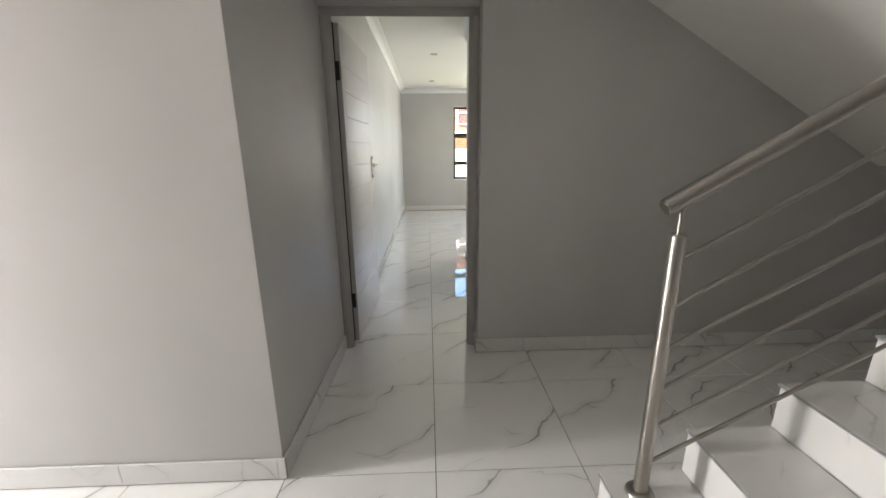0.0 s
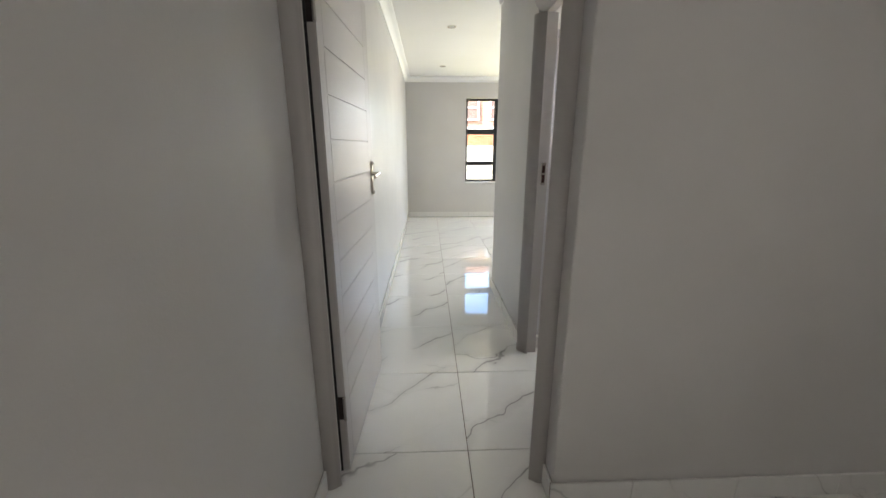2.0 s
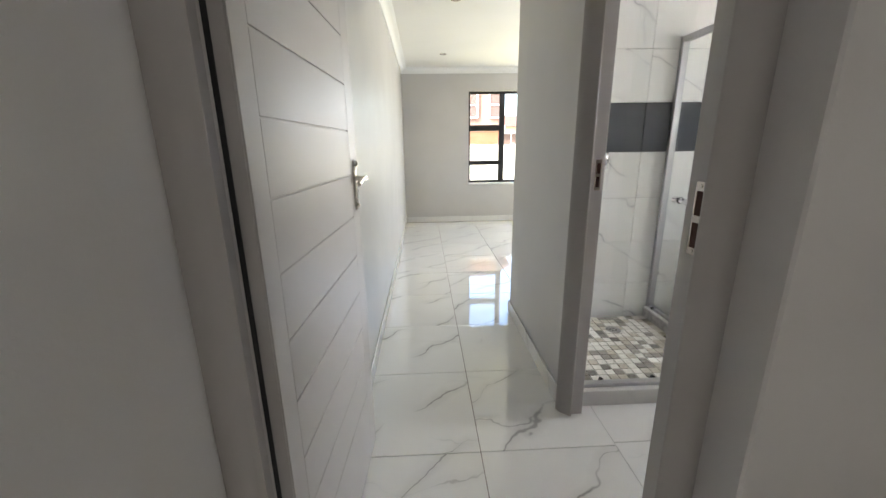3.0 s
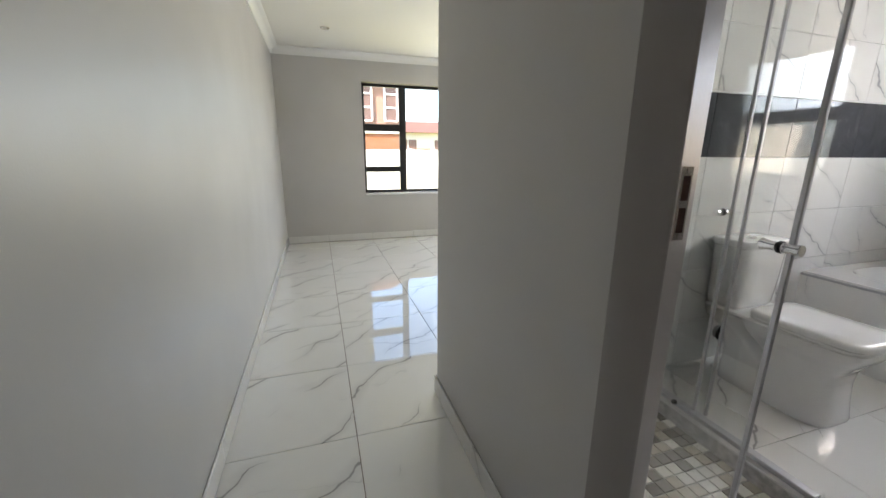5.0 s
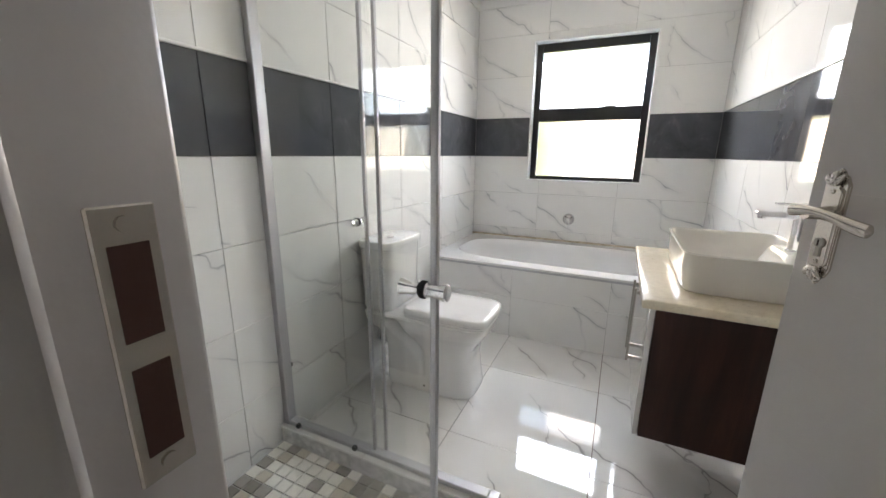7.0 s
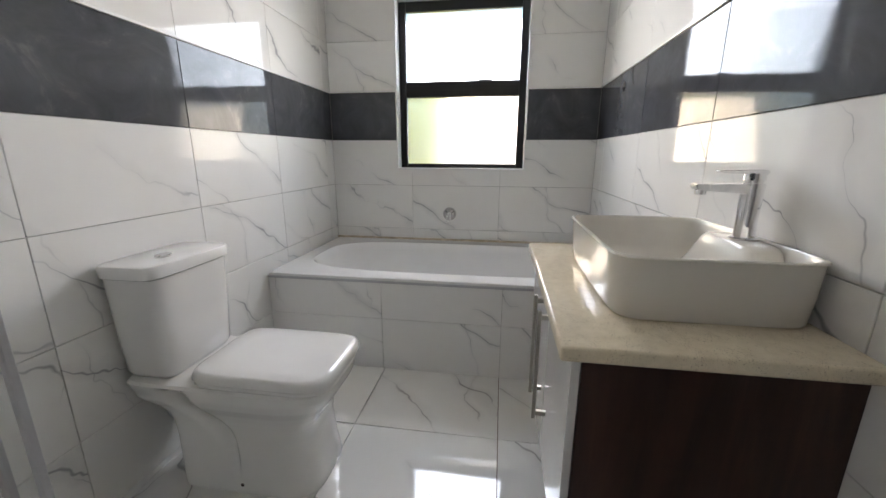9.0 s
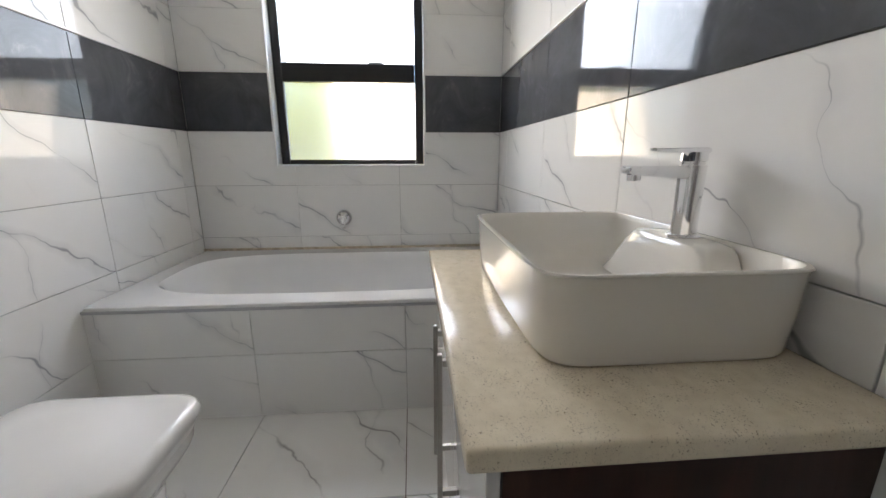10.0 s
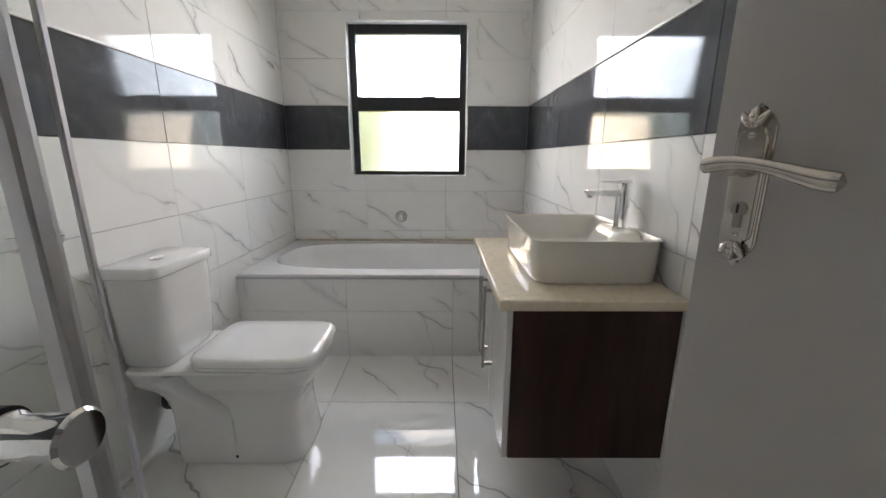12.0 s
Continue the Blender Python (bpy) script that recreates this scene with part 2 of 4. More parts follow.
BLACK = paint("black_powder_coat", (0.016, 0.016, 0.018), 0.35, 0.1, 0.1)
TRIM = material("white_tile_trim", (0.85, 0.85, 0.84), 0.2)[0]
SEALANT = grout_material("cream_sealant", (0.55, 0.48, 0.38))
MOS = [ceramic("mosaic_white", (0.86, 0.835, 0.77), 0.25), ceramic("mosaic_beige", (0.60, 0.55, 0.46), 0.25),
       ceramic("mosaic_grey", (0.36, 0.335, 0.295), 0.25), ceramic("mosaic_dark_grey", (0.26, 0.245, 0.215), 0.25)]
BRICKA = brick_material("pink_face_brick", (0.36, 0.20, 0.15), (0.30, 0.16, 0.12))
BRICKB = brick_material("orange_face_brick", (0.30, 0.105, 0.042), (0.25, 0.085, 0.034))
WHITEWALL = paint("white_masonry_paint", (0.72, 0.71, 0.69), 0.8, 0.06, 0.6)
ROOF = material("roof_tile", (0.16, 0.07, 0.05), 0.8)[0]
DARKPANE = material("brown_far_pane", (0.17, 0.10, 0.085), 0.4)[0]
LEAF = leaf_material()
BARK = paint("bark", (0.13, 0.09, 0.06), 0.9, 0.3, 1.0)
GROUND = ground_material()
LAMPGLASS = material("lamp_lens", (0.55, 0.55, 0.52), 0.25)[0]

# ---- mesh helpers ----


def mesh_of(name, bm, mat, smooth=False):
    me = bpy.data.meshes.new(name)
    bmesh.ops.recalc_face_normals(bm, faces=bm.faces)
    bm.to_mesh(me)
    bm.free()
    if mat:
        me.materials.append(mat)
    if smooth:
        for p in me.polygons:
            p.use_smooth = True
        me.set_sharp_from_angle(angle=radians(40))
    return me


def part(name, bm, mat, parent=None, label="", smooth=False):
    ob = new(name, mesh_of(name, bm, mat, smooth))
    ob.parent = parent
    return tagged(ob, label)


def thing(name, label, category, group="", kind="", at=None):
    ob = new(name)
    ob.empty_display_size = 0.05
    if at is not None:
        ob.matrix_world = at
    return tagged(ob, label, category, group, kind)


def add_box(bm, lo, hi, bevel=0.0, seg=1):
    c = [(a + b) / 2 for a, b in zip(lo, hi)]
    s = [abs(b - a) for a, b in zip(lo, hi)]
    made = bmesh.ops.create_cube(bm, size=1.0, matrix=Matrix.LocRotScale(c, None, s))
    if bevel:
        edges = {e for v in made["verts"] for e in v.link_edges}
        bmesh.ops.bevel(bm, geom=list(edges), offset=bevel, segments=seg, profile=0.5, affect="EDGES")
    return bm


def box(lo, hi, bevel=0.0, seg=1):
    return add_box(bmesh.new(), lo, hi, bevel, seg)


def add_tube(bm, points, radius, sides=16, cap=True):
    """A tube along points; radius a number or one for each point."""
    rings = []
    pts = [Vector(p) for p in points]
    rad = radius if isinstance(radius, (list, tuple)) else [radius] * len(pts)
    up = None
    for i, p in enumerate(pts):
        d = (pts[min(i + 1, len(pts) - 1)] - pts[max(i - 1, 0)]).normalized()
        if up is None:
            up = d.orthogonal().normalized()
        up = (up - d * up.dot(d)).normalized()
        side = d.cross(up)
        rings.append([bm.verts.new(p + rad[i] * (math.cos(a) * up + math.sin(a) * side))
                      for a in (2 * math.pi * k / sides for k in range(sides))])
    for a, b in zip(rings, rings[1:]):
        for k in range(sides):
            bm.faces.new((a[k], a[(k + 1) % sides], b[(k + 1) % sides], b[k]))
    if cap:
        bm.faces.new(rings[0][::-1])
        bm.faces.new(rings[-1])
    return bm


def tube(points, radius, sides=16):
    return add_tube(bmesh.new(), points, radius, sides)


def loop_points(cx, cy, hx, hy, n, z, count=48, front=None):
    """A rounded-rectangle loop (superellipse of power n); front: another power for the -y half."""
    out = []
    for k in range(count):
        a = 2 * math.pi * k / count
        c, s = math.cos(a), math.sin(a)
        p = front if front and s < 0 else n
        r = (abs(c) ** p + abs(s) ** p) ** (-1.0 / p)
        out.append((cx + hx * r * c, cy + hy * r * s, z))
    return out


def loft(bm, loops, cap_first=True, cap_last=True):
    rings = [[bm.verts.new(p) for p in lp] for lp in loops]
    n = len(rings[0])
    for a, b in zip(rings, rings[1:]):
        for k in range(n):
            bm.faces.new((a[k], a[(k + 1) % n], b[(k + 1) % n], b[k]))
    if cap_first:
        bm.faces.new(rings[0][::-1])
    if cap_last:
        bm.faces.new(rings[-1])
    return bm


def extrude_profile(outline, axis_from, axis_to, place):
    """A prism: outline is 2D points, place(u, v, w) gives the 3D point."""
    bm = bmesh.new()
    a = [bm.verts.new(place(u, v, axis_from)) for u, v in outline]
    b = [bm.verts.new(place(u, v, axis_to)) for u, v in outline]
    n = len(outline)
    for k in range(n):
        bm.faces.new((a[k], a[(k + 1) % n], b[(k + 1) % n], b[k]))
    bm.faces.new(a[::-1])
    bm.faces.new(b)
    return bm


def structure(name, bm, mat, label, category, smooth=False):
    return tagged(part(name, bm, mat, smooth=smooth), label, category, kind="structure")


PIECES = {}


def piece_mesh(w, h, d, chamfer, mat):
    key = (round(w, 4), round(h, 4), d, chamfer, mat.name)
    if key not in PIECES:
        bm = bmesh.new()
        lo = [bm.verts.new((sx * w / 2, sy * h / 2, 0)) for sx, sy in ((-1, -1), (1, -1), (1, 1), (-1, 1))]
        mid = [bm.verts.new((sx * w / 2, sy * h / 2, d - chamfer)) for sx, sy in ((-1, -1), (1, -1), (1, 1), (-1, 1))]
        top = [bm.verts.new((sx * (w / 2 - chamfer), sy * (h / 2 - chamfer), d)) for sx, sy in ((-1, -1), (1, -1), (1, 1), (-1, 1))]
        for a, b in ((lo, mid), (mid, top)):
            for k in range(4):
                bm.faces.new((a[k], a[(k + 1) % 4], b[(k + 1) % 4], b[k]))
        bm.faces.new(top)
        PIECES[key] = mesh_of("piece", bm, mat)
    return PIECES[key]


def minus(rect, hole):
    """What is left of a rectangle (u0, v0, u1, v1) outside a hole."""
    u0, v0, u1, v1 = rect
    a0, b0, a1, b1 = hole
    if u1 <= a0 or u0 >= a1 or v1 <= b0 or v0 >= b1:
        return [rect]
    out = []
    if u0 < a0:
        out.append((u0, v0, a0, v1))
    if u1 > a1:
        out.append((a1, v0, u1, v1))
    m0, m1 = max(u0, a0), min(u1, a1)
    if v0 < b0:
        out.append((m0, v0, m1, b0))
    if v1 > b1:
        out.append((m0, b1, m1, v1))
    return out


def lay(name, parent, frame_m, us, vs, pick, depth=0.008, joint=0.003, chamfer=0.0012, holes=()):
    """Tiles between the lines us and vs on the plane of frame_m, but for the holes; pick(row) gives the material."""
    for i in range(len(us) - 1):
        for j in range(len(vs) - 1):
            whole = (us[i], vs[j], us[i + 1], vs[j + 1])
            rects = [whole]
            for hole in holes:
                rects = [r for q in rects for r in minus(q, hole)]
            rects = [r for r in rects if r[2] - r[0] > 0.014 and r[3] - r[1] > 0.014]
            if not rects:
                continue
            cu, cv, g = (whole[0] + whole[2]) / 2, (whole[1] + whole[3]) / 2, joint / 2
            if rects == [whole]:
                ob = new(name, piece_mesh(whole[2] - whole[0] - joint, whole[3] - whole[1] - joint, depth, chamfer, pick(j)))
                turn = random.choice((0, 180))
            else:
                bm = bmesh.new()
                for u0, v0, u1, v1 in rects:
                    add_box(bm, (max(u0, whole[0] + g) - cu, max(v0, whole[1] + g) - cv, 0.0), (min(u1, whole[2] - g) - cu, min(v1, whole[3] - g) - cv, depth))
                ob = new(name, mesh_of("piece", bm, pick(j)))
                turn = 0
            ob.parent = parent
            ob.matrix_world = frame_m @ pose(cu, cv, 0, 0, 0, turn)


def lines(lo, hi, start, step):
    """Joint lines from lo to hi on the grid start + k * step."""
    k = math.ceil((lo + 0.02 - start) / step)
    out = [lo]
    while start + k * step < hi - 0.02:
        out.append(start + k * step)
        k += 1
    return out + [hi]


# planes for tiles: columns are u, v, normal
def plane(origin, u, v):
    u, v = Vector(u), Vector(v)
    n = u.cross(v)
    m = Matrix((u, v, n)).transposed().to_4x4()
    m.translation = origin
    return m


# ---- the large structure ----
CEILING = 2.44
Z0 = -0.008          # top of the screed; the tiles' faces lie at 0

# screed and slabs
floor_hall = structure("floor_1", box((-3.6, -9.0, -0.2), (3.75, 1.02, Z0)), GROUT, "white marble-look porcelain tile floor of the stair hall", "floor")
floor_bed = structure("floor_2", box((-0.7, 1.02, -0.2), (4.2, 7.1, Z0)), GROUT, "white polished porcelain tile floor of the bedroom and passage", "floor")
structure("ceiling_1", box((-3.7, -9.2, CEILING), (3.85, 1.02, CEILING + 0.15)), CEIL, "white painted ceiling of the stair hall", "ceiling")
structure("ceiling_2", box((-0.75, 1.02, CEILING), (4.2, 7.2, CEILING + 0.15)), CEIL, "white painted plaster ceiling of the bedroom", "ceiling")


def joined(*boxes, bevel=0.004):
    bm = bmesh.new()
    for lo, hi in boxes:
        add_box(bm, lo, hi, bevel)
    return bm


# hall: pale wall with its convex corner, and the return wall to the door
structure("wall_1", extrude_profile([(-3.6, 0.0), (-0.601, 0.0), (-0.5995, 0.0015), (-0.572, 1.036), (-3.6, 1.036)], -0.1, CEILING, lambda u, v, w: (u, v, w)), WALL, "light grey painted plaster wall with a sharp corner", "wall")
structure("wall_2", joined(((0.283, 0.932, -0.1), (3.75, 1.1, CEILING)), ((-0.598, 0.932, 1.998), (0.281, 1.1, CEILING)), ((-3.6, 1.038, -0.1), (-0.558, 1.1, 1.996)), ((-3.6, 1.038, 1.997), (-0.5985, 1.1, CEILING))), WALL,
          "grey painted wall round the bedroom doorway, under the stairs", "wall")
structure("wall_3", joined(((0.43, 1.102, -0.1), (3.95, 1.235, CEILING))), WALL, "grey plastered wall between stairs and bathroom", "wall")
# hall: closing walls, the west one with the glazed door's opening
structure("wall_4", joined(((-3.6, -9.0, -0.1), (-3.45, -0.94, CEILING)), ((-3.6, -0.18, -0.1), (-3.45, -0.002, CEILING)), ((-3.6, -0.938, 2.1), (-3.45, -0.182, CEILING))), WALL,
          "grey painted wall with a glazed door opening", "wall")
# unseen slab, added only to keep direct sun out of the opening
structure("sun_block_slab", box((-7.5, -4.0, 2.45), (-3.7, 1.0, 2.6)), CEIL, "unseen slab added outside the hall opening to block the sun", "roof")
structure("wall_5", joined(((-3.6, -9.15, -0.1), (3.75, -9.0, CEILING))), WALL, "grey painted back wall of the hall", "wall")
structure("wall_6", joined(((3.6, -9.0, -0.1), (3.75, 0.93, CEILING))), WALL, "grey painted wall at the stair landing", "wall")
# added out of view to darken the space under the stairs
structure("stair_shade_wall", box((0.66, -1.47, -0.1), (3.599, -1.382, CEILING)), WALL, "unseen grey wall added beside the stairs to hold back hall light", "wall")
# bedroom
BEDX = -0.53
structure("wall_7", joined(((-0.7, 1.102, -0.1), (BEDX, 7.1, CEILING))), WALL, "light grey painted bedroom wall behind the open door", "wall")
# WX1 lies out of view: the window is widened to hold its added lamps
WX0, WX1, WZ0, WZ1, WY = 0.53, 3.70, 0.630, 2.105, 6.937
structure("wall_8", joined(((BEDX, WY, -0.1), (WX0, WY + 0.2, CEILING)), ((WX1, WY, -0.1), (4.2, WY + 0.2, CEILING)),
                           ((WX0, WY, -0.1), (WX1, WY + 0.2, WZ0)), ((WX0, WY, WZ1), (WX1, WY + 0.2, CEILING)), bevel=0), WALL,
          "light grey painted bedroom window wall", "wall")
structure("wall_9", joined(((4.05, 3.2, -0.1), (4.2, WY - 0.002, CEILING))), WALL, "light grey painted side wall of the bedroom", "wall")
# bathroom block: the passage wall with the doorway, and the wall to the bedroom
wall_pass = structure("wall_10", joined(((0.43, 2.06, -0.1), (0.515, 3.2, CEILING)), ((0.43, 1.237, 1.998), (0.515, 2.058, CEILING))), WALL,
                      "light grey painted passage wall beside the bathroom door", "wall")
wall_bn = structure("wall_11", joined(((0.516, 3.051, -0.1), (4.04, 3.2, CEILING))), WALL, "grey painted wall between bathroom and bedroom", "wall")
BW = (1.702, 1.018, 2.56, 2.08)       # bathroom window: y0, z0, y1, z1
wall_be = structure("wall_12", joined(((3.732, 1.237, -0.1), (3.95, BW[0] - 0.01, CEILING)), ((3.732, BW[2] + 0.01, -0.1), (3.95, 3.048, CEILING)),
                                      ((3.732, BW[0] - 0.009, -0.1), (3.95, BW[2] + 0.009, BW[1] - 0.01)), ((3.732, BW[0] - 0.009, BW[3] + 0.01), (3.95, BW[2] + 0.009, CEILING))), WGROUT,
                    "tiled bathroom wall round the frosted window", "wall")
# grout backing of the tiled bathroom walls
wall_n = structure("wall_13", box((0.5175, 3.048, 0), (3.732, 3.0505, CEILING)), WGROUT, "white marble-tiled bathroom wall with a charcoal band", "wall")
wall_s = structure("wall_14", box((0.5175, 1.2355, 0), (3.732, 1.237, CEILING)), WGROUT, "white marble-tiled bathroom wall behind the vanity", "wall")
wall_w = structure("wall_15", box((0.5155, 2.06, 0), (0.517, 3.047, CEILING)), WGROUT, "white marble-tiled wall of the shower", "wall")


def cornice(name, a, b, inward, label):
    """A coved plaster cornice from a to b along the top of a wall."""
    a, b = Vector((*a, CEILING)), Vector((*b, CEILING))
    inn = Vector((*inward, 0))
    prof = [(0, 0), (0.085, 0), (0.085, -0.010), (0.074, -0.012)]
    for k in range(7):
        ang = math.radians(90 * k / 6)
        prof.append((0.070 - 0.056 * math.sin(ang), -0.014 - 0.054 * (1 - math.cos(ang))))
    prof += [(0.012, -0.072), (0.012, -0.082), (0, -0.082)]
    run = (b - a)
    bm = extrude_profile(prof, 0.0, 1.0, lambda u, v, w: a + run * w + inn * u + Vector((0, 0, v - 0.0005)))
    return structure(name, bm, CORN, label, "cornice", smooth=True)


cornice("cornice_1", (BEDX, 1.1), (BEDX, WY), (1, 0), "white coved plaster cornice along the bedroom wall")
cornice("cornice_2", (BEDX, WY), (4.05, WY), (0, -1), "white coved plaster cornice above the bedroom window")
cornice("cornice_3", (0.43, 1.24), (0.43, 3.2), (-1, 0), "white coved plaster cornice in the passage")
cornice("cornice_4", (0.43, 3.2), (4.05, 3.2), (0, 1), "white coved plaster cornice on the bathroom block")
cornice("cornice_5", (3.723, 1.246), (3.723, 3.039), (-1, 0), "white coved plaster cornice above the bathroom window")
cornice("cornice_6", (0.526, 3.039), (3.722, 3.039), (0, -1), "white coved plaster cornice above the shower and toilet")
cornice("cornice_7", (0.526, 1.246), (3.722, 1.246), (0, 1), "white coved plaster cornice above the vanity")

# upper flight of the stairs with its sloping soffit, and the landing
def soffit_z(x):
    return 2.005 - 0.572 * (x - 1.141)


flight = [(2.62, soffit_z(2.62)), (0.42, soffit_z(0.42)), (0.42, CEILING - 0.002), (0.80, CEILING - 0.002), (2.62, soffit_z(2.62) + 0.2)]
structure("stair_soffit", extrude_profile(flight, -0.12, 0.931, lambda u, v, w: (u, w, v)), CEIL, "white plastered sloping underside of the upper stair flight", "ceiling")
structure("stair_landing", box((2.622, -1.38, 1.15), (3.6, 0.931, 1.336), 0.004), STEP, "white tiled stair landing slab", "landing")

# ---- door frames ----


def steel_frame(name, at, width, height, depth, lip, label, nose=1.0, face=0.048):
    """A pressed steel door frame. Local x runs across the opening, y through the wall from the near face, z up; 0 is the opening's left jamb."""
    root = thing(name, label, "door frame", kind="structure", at=at)
    # jamb section (u into the wall from the opening, v through the wall)
    sec = [(0.0, 0.056 * nose), (-0.003, 0.048 * nose), (-0.010, 0.036 * nose), (-0.014, 0.030 * nose), (-0.020, 0.016 * nose), (-0.026, 0.006 * nose), (-0.034, -lip * 0.45), (-face + 0.004, -lip), (-face, -lip + 0.002), (-face, 0.004),
           (-0.036, 0.012), (-0.036, depth - 0.012), (-face, depth - 0.004), (-face, depth + 0.008), (-face + 0.003, depth + 0.01),
           (-0.020, depth + 0.01), (-0.018, depth + 0.007), (-0.018, depth - 0.045), (-0.016, depth - 0.048), (-0.003, depth - 0.048), (0.0, depth - 0.052)]
    for nm, sx, ox in (("jamb", 1, 0.0), ("jamb", -1, width)):
        part(nm, extrude_profile(sec, 0.0, height, lambda u, v, w: (ox + sx * u, v, w)), FRAME, root, smooth=True)
    part("head", extrude_profile(sec, -face, width + face, lambda u, v, w: (w, v, height - u)), FRAME, root, smooth=True)
    return root


def strike_plate(at):
    """A nickel lock plate with two dark pockets, lying in the local xz plane, facing -y."""
    root = thing("strike_plate", "satin nickel lock strike plate with two dark pockets", "strike plate", at=at)
    part("plate", box((-0.012, 0, -0.0625), (0.012, 0.0025, 0.0625), 0.0008), NICKEL, root)
    for z0, z1 in ((-0.049, -0.006), (0.006, 0.047)):
        # flat slabs without a recess; the hollow's shade is in their dark brown
        part("pocket", box((-0.0075, -0.0004, z0), (0.0075, 0.002, z1), 0.0002), POCKETSHADE, root, "dark brown slab in place of a hollow pocket")
    for z in (-0.055, 0.055):
        part("screw", tube([(0, 0.002, z), (0, -0.001, z)], 0.0035, 10), NICKEL, root)
    return root


FR1 = pose(-0.515, 1.022, 0)
steel_frame("door_frame_1", FR1, 0.742, 1.957, 0.075, 0.003, "grey enamelled pressed steel door frame of the bedroom", 0.35, 0.062)
m2 = Matrix(((0, 1, 0), (-1, 0, 0), (0, 0, 1))).to_4x4()
m2.translation = (0.428, 1.990, 0)
steel_frame("door_frame_2", m2, 0.720, 1.957, 0.083, 0.022, "grey enamelled pressed steel door frame of the bathroom", 0.55, 0.066)
strike_plate(pose(0.2435, 1.074, 1.134, 0, 0, 0) @ pose(0, 0, 0, 0, 0, -90))
strike_plate(pose(0.495, 2.0063, 1.137, 0, 0, 0))

# ---- doors ----


def lever_handle(parent, at, way=1):
    """Ornate backplate, curved lever and cylinder; y out of the leaf, z up, origin at the lever; way: the side of x to which the lever points."""
    base = new("handle")
    base.empty_display_size = 0.03
    base.parent = parent
    base.matrix_local = at
    # backplate outline with scalloped, pointed ends
    top = [(0.0, 0.072), (0.005, 0.068), (0.008, 0.063), (0.013, 0.060), (0.016, 0.054), (0.0195, 0.047), (0.0195, -0.082), (0.016, -0.090), (0.013, -0.095), (0.008, -0.099), (0.005, -0.105), (0.0, -0.110)]
    outline = top + [(-u, v) for u, v in reversed(top[1:-1])]
    bm = extrude_profile(outline, 0.0, 0.005, lambda u, v, w: (u, w, v - 0.004))
    bmesh.ops.bevel(bm, geom=[e for e in bm.edges if all(v.co.y > 0.004 for v in e.verts)], offset=0.002, segments=2, affect="EDGES")
    plate = part("backplate", bm, NICKEL, base, "satin nickel backplate with scalloped ends", True)
    inner = [(u * 0.80, v * 0.80 - 0.008) for u, v in outline]
    bm = extrude_profile(inner, 0.0045, 0.0085, lambda u, v, w: (u, w, v))
    bmesh.ops.bevel(bm, geom=[e for e in bm.edges if all(v.co.y > 0.008 for v in e.verts)], offset=0.0025, segments=3, affect="EDGES")
    part("raised_face", bm, NICKEL, plate, "", True)
    bm = bmesh.new()
    for z, sgn in ((0.046, 1), (-0.088, -1)):
        for a, wide in ((-42, 0.0045), (0, 0.0055), (42, 0.0045)):
            ra = math.radians(a)
            run = [(0.004 * math.sin(ra) + q * 0.015 * math.sin(ra), 0.0085 + 0.003 * math.sin(math.pi * q), z + sgn * (q * 0.021 * math.cos(ra) - 0.003)) for q in (0.0, 0.25, 0.5, 0.75, 1.0)]
            add_tube(bm, run, [wide * 0.5, wide * 0.95, wide, wide * 0.8, wide * 0.35], 14)
    part("petal_ornament", bm, NICKEL, plate, "raised petals at both ends", True)
    for z in (0.034, -0.076):
        part("screw", tube([(0, 0.008, z), (0, 0.010, z), (0, 0.0108, z)], [0.0035, 0.0035, 0.002], 12), NICKEL, plate, "", True)
    part("keyhole", tube([(0, 0.008, -0.046), (0, 0.0115, -0.046)], 0.0078, 24), STEEL, base, "steel lock cylinder", True)
    part("cylinder_body", box((-0.0045, 0.008, -0.068), (0.0045, 0.0110, -0.048), 0.0014, 2), STEEL, base)
    part("key_slot", box((-0.0014, 0.0116, -0.051), (0.0014, 0.0119, -0.041)), DARKFILL, base)
    part("lever_neck", tube([(0, 0.004, 0), (0, 0.018, 0), (0, 0.042, 0)], [0.013, 0.0095, 0.009], 18), NICKEL, base, "", True)
    pts, rads = [], []
    for k in range(33):
        q = k / 32
        x = way * (-0.030 + 0.126 * q)
        pts.append((x, 0.042 - 0.008 * q * q, 0.005 * math.sin(q * 5.4) - 0.030 * max(0.0, q - 0.6) ** 1.5))
        end = min(1.0, q / 0.05, (1 - q) / 0.05)
        rads.append((0.0085 - 0.0025 * math.sin(q * math.pi * 1.1) ** 2 + 0.0015 * q) * math.sqrt(max(0.08, end * (2 - end))))
    bm = tube(pts, rads, 28)
    for v in bm.verts:
        v.co.y = 0.040 + (v.co.y - 0.040) * 0.75
    part("lever", bm, NICKEL, base, "curved satin nickel lever", True)
    return base


